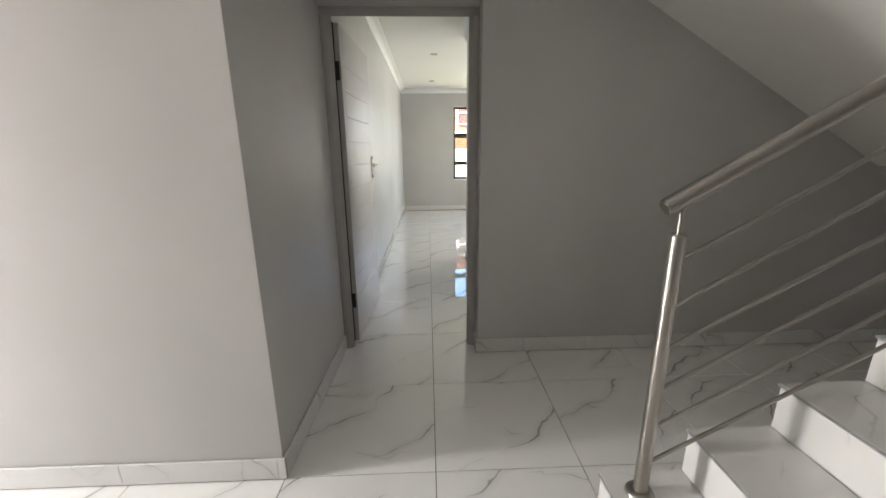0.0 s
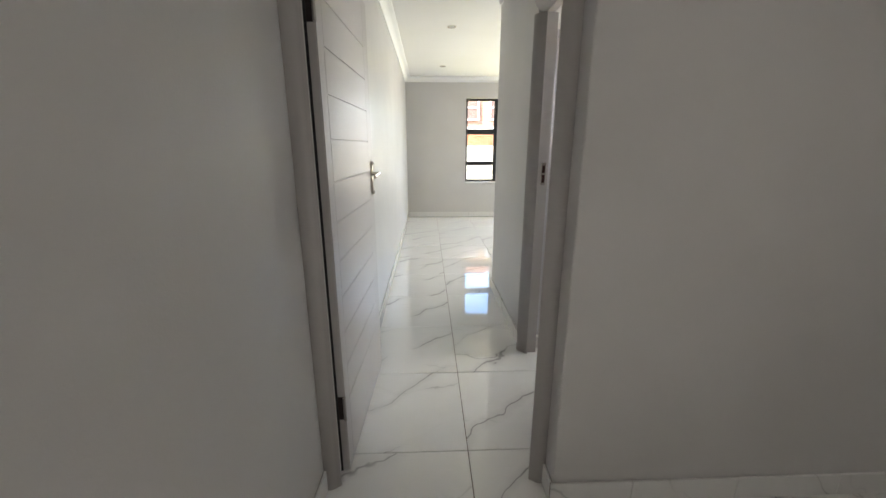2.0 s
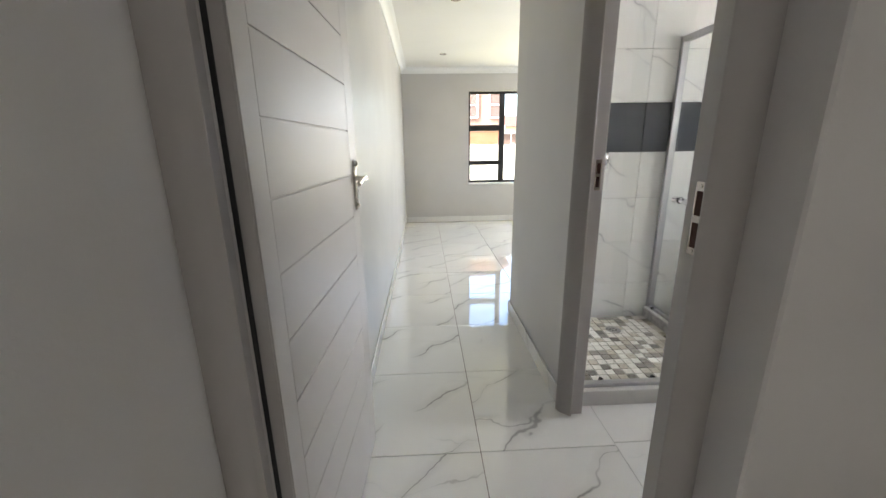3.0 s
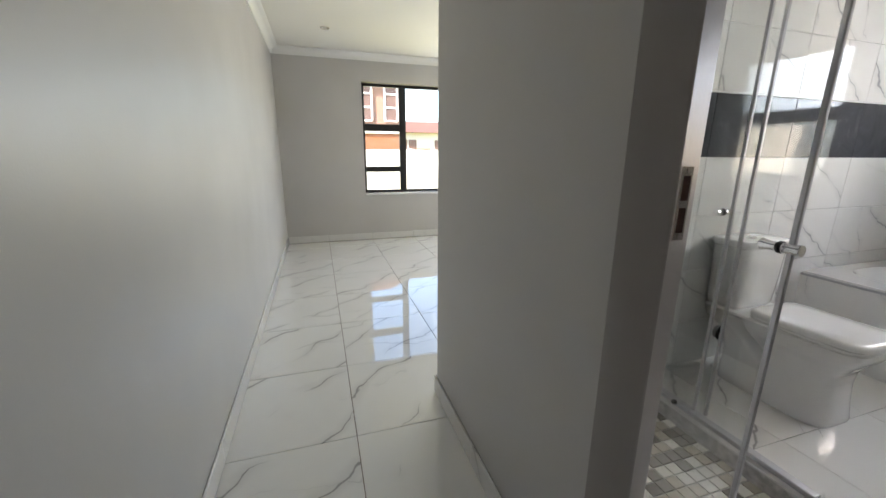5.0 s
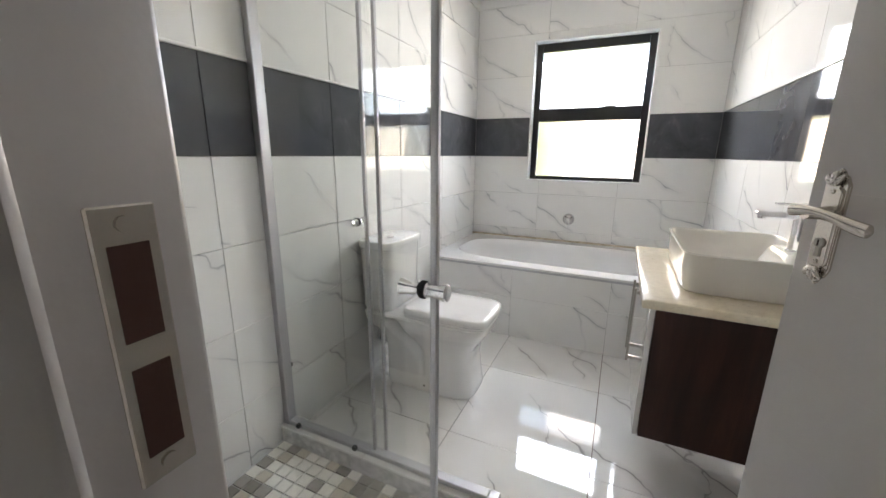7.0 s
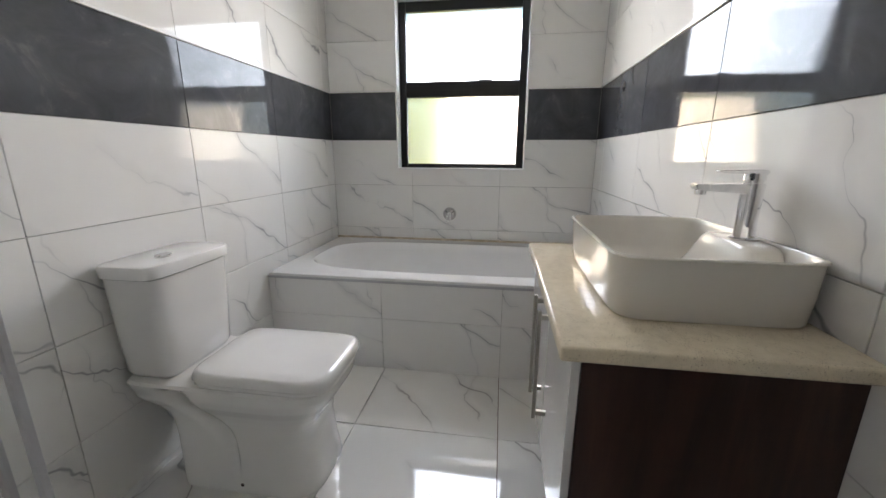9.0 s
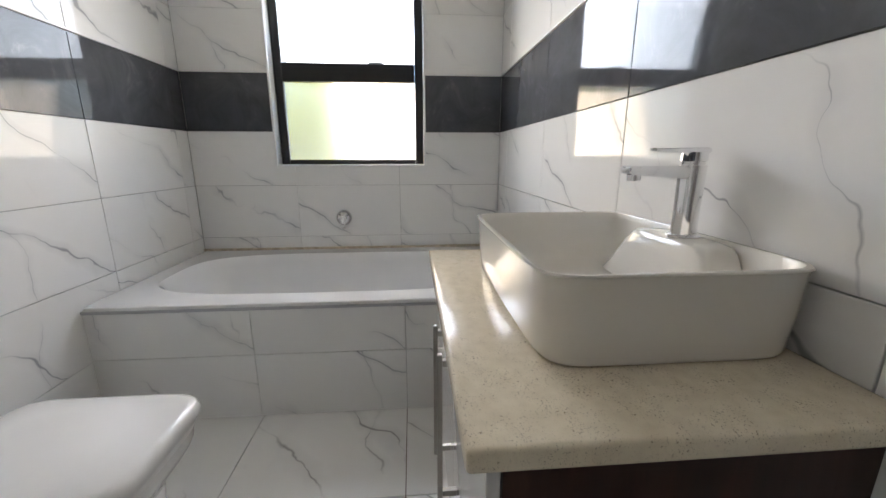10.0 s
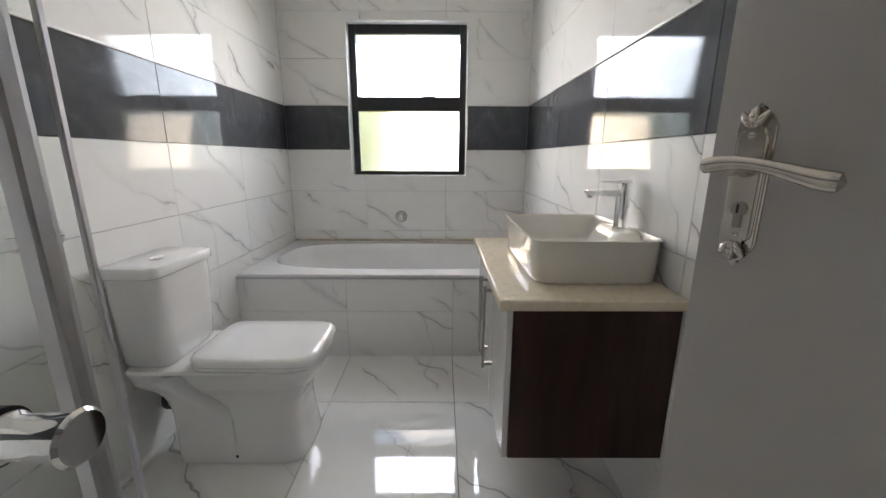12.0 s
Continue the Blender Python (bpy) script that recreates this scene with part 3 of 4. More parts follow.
def panel_door(name, at, width, height, label, hinge_side_faces=(1,), gap=0.002):
    """A flush door with horizontal grooves. Local x from the hinge edge, y the face's normal (face at 0), z up."""
    root = thing(name, label, "door", kind="structure", at=at)
    t = 0.038
    part("leaf", box((0, -t + 0.004, 0.008), (width, -0.004, height), 0.001), DOOR, root)
    for side in hinge_side_faces:
        y0, y1 = (-0.0039, 0.0) if side > 0 else (-t, -t + 0.0039)
        plain = gap < 0.001
        for u0, u1 in () if plain else ((0.0, 0.062), (width - 0.096, width)):
            part("stile", box((u0, y0, 0.008), (u1, y1, height), 0.0009), DOOR, root)
        zs = [0.008] + [1.311 + 0.143 * k for k in range(-7, 4)] + [height]
        for z0, z1 in zip(zs, zs[1:]):
            part("board", box((0.0 if plain else 0.0625, y0, z0 + gap), (width if plain else width - 0.0965, y1, z1 - gap), gap * 0.6), DOOR, root)
    return root


def hinge_set(parent, zs, y0, y1):
    for z in zs:
        h = part("hinge", tube([(-0.006, y0, z - 0.05), (-0.006, y0, z + 0.05)], 0.006, 12), STEEL, parent, "dark steel butt hinge", True)
        part("hinge_leaf", box((-0.0035, min(y0, y1), z - 0.05), (-0.0005, max(y0, y1), z + 0.05)), DARKFILL, h)


# bedroom door, open against the passage wall
ang1 = math.degrees(math.atan2(1.900 - 1.112, -0.456 + 0.494))
bed_door = panel_door("door_1", pose(-0.494, 1.112, 0, 0, 0, ang1) @ pose(0, 0.038, 0), 0.79, 1.947,
                      "grey enamelled door with horizontal grooves, standing open against the wall", (-1,))
lever_handle(bed_door, pose(0.735, -0.038, 1.152, 0, 0, 180), 1)
hinge_set(bed_door, (0.30, 1.70), -0.036, -0.004)
# the deep gap's shade, put in as a black strip between frame and leaf
structure("door_gap_shade", box((-0.5315, 1.1075, 0.004), (-0.5215, 1.1115, 1.95), 0.001), RUBBER, "black strip that stands in for the shaded gap on the hinge side", "door seal")

# bathroom door, pushed open towards the vanity
ang2 = math.degrees(math.atan2(1.5464 - 1.258, 1.232 - 0.530))
bath_door = panel_door("door_2", pose(0.530, 1.258, 0, 0, 0, ang2), 0.761, 1.947, "grey enamelled door with faint grooves, pushed open into the bathroom", (1,), 0.0001)
lever_handle(bath_door, pose(0.716, 0.0, 1.137), -1)
hinge_set(bath_door, (0.30, 1.70), -0.002, -0.036)

# ---- bedroom window ----


def casement_window(name, label):
    root = thing(name, label, "window", kind="structure")
    y0, y1 = WY + 0.105, WY + 0.150
    f = 0.038
    mx = 1.092

    def bar(nm, x0, z0, x1, z1, deep=0.0):
        part(nm, box((x0, y0 - deep, z0), (x1, y1, z1), 0.003), BLACK, root)
    bar("frame_side", WX0 + 0.002, WZ0 + 0.025, WX0 + f, WZ1 - 0.002)
    bar("frame_side", WX1 - f, WZ0 + 0.025, WX1 - 0.002, WZ1 - 0.002)
    bar("frame_top", WX0 + f + 0.001, WZ1 - f, WX1 - f - 0.001, WZ1 - 0.002)
    bar("frame_bottom", WX0 + f + 0.001, WZ0 + 0.025, WX1 - f - 0.001, WZ0 + 0.025 + f)
    bar("mullion", mx - 0.045, WZ0 + 0.064, mx + 0.045, WZ1 - f - 0.001, 0.004)
    bar("transom", WX0 + f + 0.001, 1.495, mx - 0.046, 1.590, 0.010)
    bar("transom", WX0 + f + 0.001, 0.945, mx - 0.046, 1.018, 0.006)
    bar("mullion", 1.97, WZ0 + 0.064, 2.01, WZ1 - f - 0.001)
    yc = (y0 + y1) / 2
    for x0, z0, x1, z1 in ((WX0 + f, WZ0 + 0.063, mx - 0.045, 0.945), (WX0 + f, 1.018, mx - 0.045, 1.495), (WX0 + f, 1.590, mx - 0.045, WZ1 - f), (mx + 0.045, WZ0 + 0.063, 1.97, WZ1 - f), (2.01, WZ0 + 0.063, WX1 - f, WZ1 - f)):
        p = part("pane", box((x0 + 0.001, yc - 0.002, z0 + 0.001), (x1 - 0.001, yc + 0.002, z1 - 0.001)), PANE, root, "clear glass pane")
        p.visible_shadow = False
    part("sill", box((WX0 + 0.002, WY - 0.018, WZ0), (WX1 - 0.002, WY + 0.2, WZ0 + 0.022), 0.004), TRIM, root, "white window sill")
    return root


casement_window("window_1", "black steel-framed bedroom window with casement panes")

# ---- downlights ----


def downlight(at):
    root = thing("downlight", "small round recessed nickel downlight, switched off", "ceiling light", "bedroom downlights", at=at)
    bm = bmesh.new()
    loft(bm, [loop_points(0, 0, r, r, 2, z, 28) for r, z in ((0.030, 0.0), (0.047, -0.001), (0.047, -0.005), (0.042, -0.008), (0.032, -0.006), (0.030, 0.0))], False, False)
    part("ring", bm, NICKEL, root, "brushed nickel ring", True)
    part("lens", loft(bmesh.new(), [loop_points(0, 0, 0.030, 0.030, 2, z, 24) for z in (-0.001, -0.003)]), LAMPGLASS, root)
    return root


downlight(pose(0.09, 4.05, CEILING))
downlight(pose(0.08, 6.0, CEILING))

# ---- stairs ----


def staircase():
    root = thing("staircase", "straight flight of white marble-tiled steps rising beside the wall", "stairs", kind="structure")
    x0, run, rise = 0.57, 0.288, 0.167
    ya, yb = -1.36, -0.20
    for i in range(8):
        xa = x0 + run * i
        z = rise * (i + 1)
        xe = min(xa + run, 2.62)
        if xe - xa < 0.05:
            break
        part("step_core", box((xa + 0.012, ya, 0.0005), (xe + 0.0118, yb - 0.006, z - 0.013)), STEP, root)
        part("riser", box((xa + 0.002, ya, z - rise + 0.001), (xa + 0.011, yb, z - 0.0125), 0.001), STEP, root, "white marble-look riser tile")
        part("tread", box((xa - 0.002, ya, z - 0.011), (xe + 0.001, yb + 0.004, z), 0.0015), STEP, root, "white marble-look tread tile")
        part("nosing", box((xa - 0.005, ya, z - 0.0105), (xa - 0.0025, yb + 0.004, z - 0.0005), 0.0008), ALU, root, "thin metal edge strip")
    return root


staircase()


def balustrade():
    root = thing("balustrade", "brushed stainless steel stair balustrade with round bars", "balustrade")
    x, y, slope = 0.663, -0.285, 0.58
    post = part("post", tube([(x, y, 0.168), (x, y, 1.03)], 0.0215, 24), STEEL, root, "round brushed steel post", True)
    part("flange", loft(bmesh.new(), [loop_points(x, y, r, r, 2, z, 32) for r, z in ((0.045, 0.1675), (0.045, 0.172), (0.040, 0.179), (0.024, 0.184))]), STEEL, post, "", True)
    part("cap", tube([(x, y, 1.031), (x, y, 1.036)], [0.0215, 0.018], 24), STEEL, post, "", True)
    part("spigot", tube([(x, y, 1.034), (x, y, 1.115)], 0.006, 14), STEEL, post, "thin steel pin under the rail", True)
    far = 2.5
    xa = 0.618
    za = 1.105
    part("handrail", tube([(xa, y, za), (xa + 0.004, y, za + 0.004 * slope), (far, y, za + (far - xa) * slope)], [0.0235, 0.025, 0.025], 28), STEEL, root, "thick round brushed steel handrail", True)
    part("rail_end", tube([(xa - 0.0022, y, za - 0.0013), (xa - 0.0004, y, za - 0.0002)], [0.0195, 0.0205], 28), STEEL, root, "flat end cap", True)
    for z in (0.958, 0.823, 0.688, 0.553, 0.418, 0.288):
        part("bar", tube([(x + 0.012, y, z), (far, y, z + (far - x - 0.012) * slope)], 0.0065, 12), STEEL, root, "thin round steel bar", True)
    part("post", tube([(far - 0.4, y, 1.17), (far - 0.4, y, 1.03 + (far - 0.4 - x) * slope)], 0.0215, 20), STEEL, root, "", True)
    return root


balustrade()

# ---- shower ----
KZ = 0.085


def shower_kerb():
    ob = structure("shower_kerb", joined(((0.526, 2.064, -0.006), (1.478, 2.142, KZ - 0.008)), ((1.402, 2.144, -0.006), (1.478, 3.04, KZ - 0.008))), WGROUT, "low tiled kerb round the shower", "shower kerb")
    lay("tile", ob, plane((0, 2.063, 0), (1, 0, 0), (0, 0, 1)), [0.527, 1.03, 1.479], [0.0, KZ - 0.001], lambda j: SKIRT, 0.0045, 0.002)
    lay("tile", ob, plane((1.479, 0, 0), (0, 1, 0), (0, 0, 1)), [2.06, 2.62, 3.04], [0.0, KZ - 0.001], lambda j: SKIRT, 0.0045, 0.002)
    lay("tile", ob, plane((0, 0, KZ - 0.0075), (1, 0, 0), (0, 1, 0)), [0.527, 1.03, 1.482], [2.061, 2.143], lambda j: SKIRT, 0.007, 0.002)
    lay("tile", ob, plane((0, 0, KZ - 0.0075), (1, 0, 0), (0, 1, 0)), [1.40, 1.482], [2.145, 2.62, 3.04], lambda j: SKIRT, 0.007, 0.002)
    return ob


shower_kerb()
GX, GY, GTOP = 1.440, 2.102, 1.90


def shower_knob(parent, at):
    """A double-sided cylindrical knob through the glass, along local z."""
    k = new("knob")
    k.empty_display_size = 0.02
    k.parent = parent
    k.matrix_local = at
    for s in (-1, 1):
        part("grip", tube([(0, 0, s * 0.0035), (0, 0, s * 0.006), (0, 0, s * 0.010), (0, 0, s * 0.028), (0, 0, s * 0.040), (0, 0, s * 0.042)],
                          [0.010, 0.0125, 0.0105, 0.0115, 0.0142, 0.0125], 24), CHROME, k, "chrome knob grip", True)
    part("washer", tube([(0, 0, -0.0034), (0, 0, 0.0034)], 0.0145, 20), RUBBER, k, "black washer", True)
    return k


def shower_screen():
    root = thing("shower_screen", "frameless-look corner shower screen with two sliding glass doors half open", "shower screen")
    z0, z1 = KZ + 0.022, GTOP - 0.02
    # wall channels
    part("wall_channel", box((GX - 0.022, 3.008, KZ), (GX + 0.022, 3.038, GTOP), 0.003), ALU, root, "satin aluminium wall channel")
    part("wall_channel", box((0.527, GY - 0.022, KZ), (0.550, GY + 0.022, GTOP), 0.003), ALU, root, "satin aluminium wall channel")
    for z in (0.35, 1.43):
        part("screw_cap", box((GX + 0.0222, 3.006, z - 0.007), (GX + 0.026, 3.020, z + 0.007), 0.001), RUBBER, root, "black screw cap")
    # bottom and top rails
    for za, zb, nm in ((KZ, KZ + 0.022, "bottom_rail"), (GTOP - 0.036, GTOP, "top_rail")):
        part(nm, box((0.551, GY - 0.018, za), (GX + 0.020, GY + 0.018, zb), 0.003), ALU, root)
        part(nm, box((GX - 0.018, GY + 0.019, za), (GX + 0.018, 3.007, zb), 0.003), ALU, root)
    for x in (0.66, 0.93):
        part("roller", tube([(x, GY + 0.030, KZ + 0.018), (x, GY + 0.019, KZ + 0.018)], 0.011, 14), RUBBER, root, "black roller", True)
    for y in (2.66, 2.95):
        part("roller", tube([(GX - 0.030, y, KZ + 0.018), (GX - 0.019, y, KZ + 0.018)], 0.011, 14), RUBBER, root, "black roller", True)
    # glass: fixed and sliding leaves on each side
    def leaf(nm, lo, hi, seal_axis, seal_at, label):
        g = part(nm, box(lo, hi, 0.001), GLASS, root, label)
        g.visible_shadow = False
        if seal_axis == "x":
            part("seal", box((seal_at - 0.006, lo[1] - 0.004, z0 + 0.01), (seal_at + 0.006, hi[1] + 0.004, z1 - 0.02), 0.002), ALU, g, "satin edge strip")
        else:
            part("seal", box((lo[0] - 0.004, seal_at - 0.006, z0 + 0.01), (hi[0] + 0.004, seal_at + 0.006, z1 - 0.02), 0.002), ALU, g, "satin edge strip")
        return g
    leaf("fixed_pane", (0.552, GY + 0.006, z0), (0.88, GY + 0.011, z1), "x", 0.559, "clear fixed glass pane")
    a = leaf("sliding_pane", (0.640, GY - 0.011, z0), (0.955, GY - 0.006, z1), "x", 0.955, "clear sliding glass pane")
    shower_knob(a, pose(0.915, GY - 0.0085, 1.013, 90, 0, 0))
    leaf("fixed_pane", (GX + 0.006, 2.535, z0), (GX + 0.011, 3.010, z1), "y", 2.535, "clear fixed glass pane")
    b = leaf("sliding_pane", (GX - 0.011, 2.575, z0), (GX - 0.006, 2.98, z1), "y", 2.575, "clear sliding glass pane")
    shower_knob(b, pose(GX - 0.0085, 2.612, 0.997, 0, 90, 0))
    return root


shower_screen()


def wall_mixer(name, at, r, label, category):
    """A round chrome wall mixer with a loop lever; local z out of the wall, y up."""
    root = thing(name, label, category, at=at)
    bm = bmesh.new()
    loft(bm, [loop_points(0, 0, q, q, 2, z, 40) for q, z in ((r, 0.0), (r, 0.005), (r * 0.96, 0.014), (r * 0.86, 0.024), (r * 0.70, 0.033), (r * 0.50, 0.039), (r * 0.40, 0.040))])
    part("cover_plate", bm, DIMCHROME, root, "round chrome cover plate", True)
    part("body", tube([(0, 0, 0.036), (0, 0, 0.048), (0, 0, 0.054)], [r * 0.42, r * 0.40, r * 0.34], 28), CHROME, root, "", True)
    pts = []
    for k in range(25):
        a = 2 * math.pi * k / 24
        pts.append((r * 0.27 * math.cos(a), -r * 0.55 + r * 0.62 * math.sin(a), 0.052 + 0.012 * (1 - math.sin(a))))
    part("lever", add_tube(bmesh.new(), pts, r * 0.07, 10, False), CHROME, root, "chrome loop lever", True)
    return root



def shower_drain(at):
    root = thing("shower_drain", "small round chrome drain set in the mosaic shower floor", "drain", at=at)
    part("rim", loft(bmesh.new(), [loop_points(0, 0, r, r, 2, z, 32) for r, z in ((0.050, 0.0), (0.050, 0.003), (0.045, 0.0045), (0.040, 0.003))]), CHROME, root, "chrome rim", True)
    bm = bmesh.new()
    for k in range(6):
        a = math.pi * k / 3
        add_tube(bm, [(0.022 * math.cos(a), 0.022 * math.sin(a), 0.0031), (0.022 * math.cos(a), 0.022 * math.sin(a), 0.0036)], 0.006, 12)
    part("grate_hole", bm, DARKFILL, root, "dark discs in place of grate holes")
    return root


shower_drain(pose(1.074, 2.822, 0.0097))

wall_mixer("shower_mixer", plane((0.968, 3.032, 1.165), (1, 0, 0), (0, 0, 1)), 0.062, "round chrome shower mixer with a loop lever on the tiled wall", "shower mixer")
wall_mixer("bath_mixer", plane((3.722, 2.196, 0.700), (0, 1, 0), (0, 0, 1)) @ pose(0, 0, 0, 0, 180, 0), 0.047, "round chrome bath mixer with a loop lever on the tiled wall", "bath mixer")

# ---- bath ----


def bathtub():
    root = thing("bathtub", "white acrylic bath built in between tiled walls", "bathtub")
    cx, cy = 3.262, 2.137
    top = 0.508
    bm = bmesh.new()
    n = 64
    def rect(hx, hy, z):
        return loop_points(cx, cy, hx, hy, 80, z, n)
    hole = lambda s, sy, z, p=3.6: loop_points(cx - 0.005, cy, 0.335 * s, 0.80 * sy, p, z, n)
    loft(bm, [rect(0.457, 0.893, top - 0.015), rect(0.457, 0.893, top - 0.004), rect(0.453, 0.889, top), hole(1.06, 1.02, top), hole(1.03, 1.0, top + 0.001),
              hole(1.0, 0.985, top - 0.010), hole(0.96, 0.965, top - 0.05), hole(0.88, 0.90, top - 0.25), hole(0.80, 0.84, top - 0.36), hole(0.66, 0.76, top - 0.40)], False, True)
    part("tub", bm, ACRYLIC, root, "white moulded bath with a flat rim", True)
    part("waste", tube([(cx, 2.75, 0.1085), (cx, 2.75, 0.111)], [0.032, 0.028], 24), CHROME, root, "chrome waste", True)
    part("sealant", box((3.704, 1.246, top - 0.003), (3.7225, 3.038, top + 0.012), 0.003), SEALANT, root, "cream sealant strip along the wall")
    return root


bathtub()
bath_front = structure("bath_panel", box((2.824, 1.238, -0.006), (2.88, 3.047, 0.491)), WGROUT, "marble-tiled front panel of the bath", "bath panel")
structure("bath_edge_trim", box((2.808, 1.246, 0.478), (2.8145, 3.038, 0.4915), 0.002), ALU, "thin metal trim along the bath panel", "trim")

# ---- bathroom window ----


def frosted_window():
    root = thing("window_2", "black-framed frosted bathroom window above the bath", "window", kind="structure")
    x0, x1 = 3.800, 3.845
    y0, z0, y1, z1 = BW
    f = 0.040

    def bar(nm, ya, za, yb, zb, deep=0.0):
        part(nm, box((x0 - deep, ya, za), (x1, yb, zb), 0.003), BLACK, root)
    bar("frame_side", y0 + 0.001, z0 + 0.001, y0 + f + 0.008, z1 - 0.001)
    bar("frame_side", y1 - f - 0.008, z0 + 0.001, y1 - 0.001, z1 - 0.001)
    bar("frame_top", y0 + f + 0.009, z1 - 0.062, y1 - f - 0.009, z1 - 0.001)
    bar("frame_bottom", y0 + f + 0.009, z0 + 0.001, y1 - f - 0.009, z0 + 0.027)
    bar("transom", y0 + f + 0.009, 1.487, y1 - f - 0.009, 1.588, 0.012)
    bar("stay", 1.93, 1.588, 2.02, 1.598, 0.006)
    for za, zb in ((z0 + 0.027, 1.487), (1.588, z1 - 0.062)):
        p = part("pane", box((x0 + 0.02, y0 + f + 0.009, za + 0.001), (x0 + 0.024, y1 - f - 0.009, zb - 0.001)), FROST, root, "frosted glass pane")
        p.visible_shadow = False
    # tiled reveal with its white edge trim
    for lo, hi in (((3.7245, y0 - 0.009, z0 - 0.009), (x1 + 0.08, y0, z1 + 0.009)), ((3.7245, y1, z0 - 0.009), (x1 + 0.08, y1 + 0.009, z1 + 0.009)),
                   ((3.7245, y0 + 0.001, z0 - 0.009), (x1 + 0.08, y1 - 0.001, z0)), ((3.7245, y0 + 0.001, z1), (x1 + 0.08, y1 - 0.001, z1 + 0.009))):
        part("reveal", box(lo, hi, 0.001), TRIM, root, "white tiled window reveal")
    for lo, hi in (((3.719, y0 - 0.011, z0 - 0.011), (3.7242, y0 - 0.002, z1 + 0.011)), ((3.719, y1 + 0.002, z0 - 0.011), (3.7242, y1 + 0.011, z1 + 0.011)),
                   ((3.719, y0 - 0.0015, z0 - 0.011), (3.7242, y1 + 0.0015, z0 - 0.002)), ((3.719, y0 - 0.0015, z1 + 0.002), (3.7242, y1 + 0.0015, z1 + 0.011))):
        part("edge_trim", box(lo, hi, 0.0015), TRIM, root)
    return root


frosted_window()

# white bead above the charcoal band
for nm, lo, hi in (("trim_1", (0.526, 3.032, 1.516), (3.722, 3.0395, 1.526)), ("trim_2", (0.526, 1.2455, 1.516), (3.722, 1.253, 1.526)),
                   ("trim_3", (3.7165, 1.254, 1.516), (3.7235, BW[0] - 0.012, 1.526)), ("trim_4", (3.7165, BW[2] + 0.012, 1.516), (3.7235, 3.031, 1.526))):
    structure(nm, box(lo, hi, 0.003, 2), TRIM, "white bead trim above the charcoal tile band", "trim")

# ---- toilet ----


def toilet():
    root = thing("toilet", "white close-coupled ceramic toilet with the lid down", "toilet")
    cx = 2.137
    n = 56

    def ring(hx, ya, yb, z, p=5, front=None):
        return loop_points(cx, (ya + yb) / 2, hx, (yb - ya) / 2, p, z, n, front)
    # pan: foot, waist and rim
    def pan_ring(hx, ya, yb, z, p=7, front=4.4):
        """A groove that runs in an S parts the bowl in front from the trap behind."""
        pts = []
        step = 2.650 + 0.140 / (1 + math.exp(-(z - 0.30) / 0.034))
        high = min(1.0, max(0.0, (z - 0.17) / 0.12))
        rise, fall = 0.016 + 0.024 * high, 0.030 + 0.075 * high
        deep = (0.012 + 0.070 * high) * min(1.0, max(0.0, (z - 0.05) / 0.08)) * min(1.0, max(0.0, (0.392 - z) / 0.035))
        for x, y, zz in loop_points(cx, (ya + yb) / 2, hx, (yb - ya) / 2, p, z, 280, front):
            s = min(1.0, max(0.0, (y - step) / rise))
            e = min(1.0, max(0.0, (y - step - rise) / fall))
            pull = deep * (s * s * (3 - 2 * s)) * (1 - 0.85 * e * e * (3 - 2 * e)) / hx
            pts.append((cx + (x - cx) * (1 - pull), y, zz))
        return pts
    keys = [(0.0, 0.146, 2.404, 2.888), (0.010, 0.148, 2.402, 2.888), (0.10, 0.144, 2.416, 2.890), (0.19, 0.142, 2.424, 2.893), (0.25, 0.144, 2.416, 2.905),
            (0.280, 0.149, 2.400, 2.924), (0.305, 0.156, 2.382, 2.955), (0.322, 0.164, 2.368, 2.992), (0.335, 0.170, 2.358, 3.010), (0.360, 0.176, 2.342, 3.013), (0.397, 0.177, 2.336, 3.015)]
    loops = []
    for a, b in zip(keys, keys[1:]):
        for k in range(4):
            q = [u + (v - u) * k / 4 for u, v in zip(a, b)]
            loops.append(pan_ring(q[1], q[2], q[3], q[0], 12, 5 if q[0] > 0.36 else 4.4))
    loops += [pan_ring(0.177, 2.336, 3.015, 0.397, 12, 5), pan_ring(0.170, 2.342, 3.010, 0.405, 12, 5)]
    bm = loft(bmesh.new(), loops)
    pan = part("pan", bm, CERAMIC, root, "white ceramic pan", True)
    for s in (-1, 1):
        part("bolt_cap", tube([(cx + s * 0.1415, 2.655, 0.035), (cx + s * 0.1485, 2.655, 0.035)], 0.006, 12), DARKFILL, pan, "dark disc in place of a fixing hole")
    # seat and lid
    part("seat", loft(bmesh.new(), [ring(0.172, 2.336, 2.785, z, 7, 6.5) if i not in (0, 3) else ring(0.169, 2.339, 2.782, z, 7, 6.5) for i, z in enumerate((0.406, 0.409, 0.418, 0.421))]), SEAT, root, "white plastic seat ring", True)
    part("lid", loft(bmesh.new(), [ring(0.174, 2.332, 2.785, 0.4225, 7, 6.5), ring(0.178, 2.328, 2.787, 0.426, 7, 6.5), ring(0.178, 2.328, 2.787, 0.438, 7, 6.5), ring(0.172, 2.335, 2.782, 0.450, 7, 6.5),
                                    ring(0.160, 2.350, 2.772, 0.4555, 7, 6.5), ring(0.10, 2.42, 2.71, 0.4575, 5, 4)]), SEAT, root, "closed white plastic lid", True)
    for s in (-1, 1):
        part("lid_hinge", tube([(cx + s * 0.07 - 0.02, 2.792, 0.432), (cx + s * 0.07 + 0.02, 2.792, 0.432)], 0.011, 16), SEAT, root, "", True)
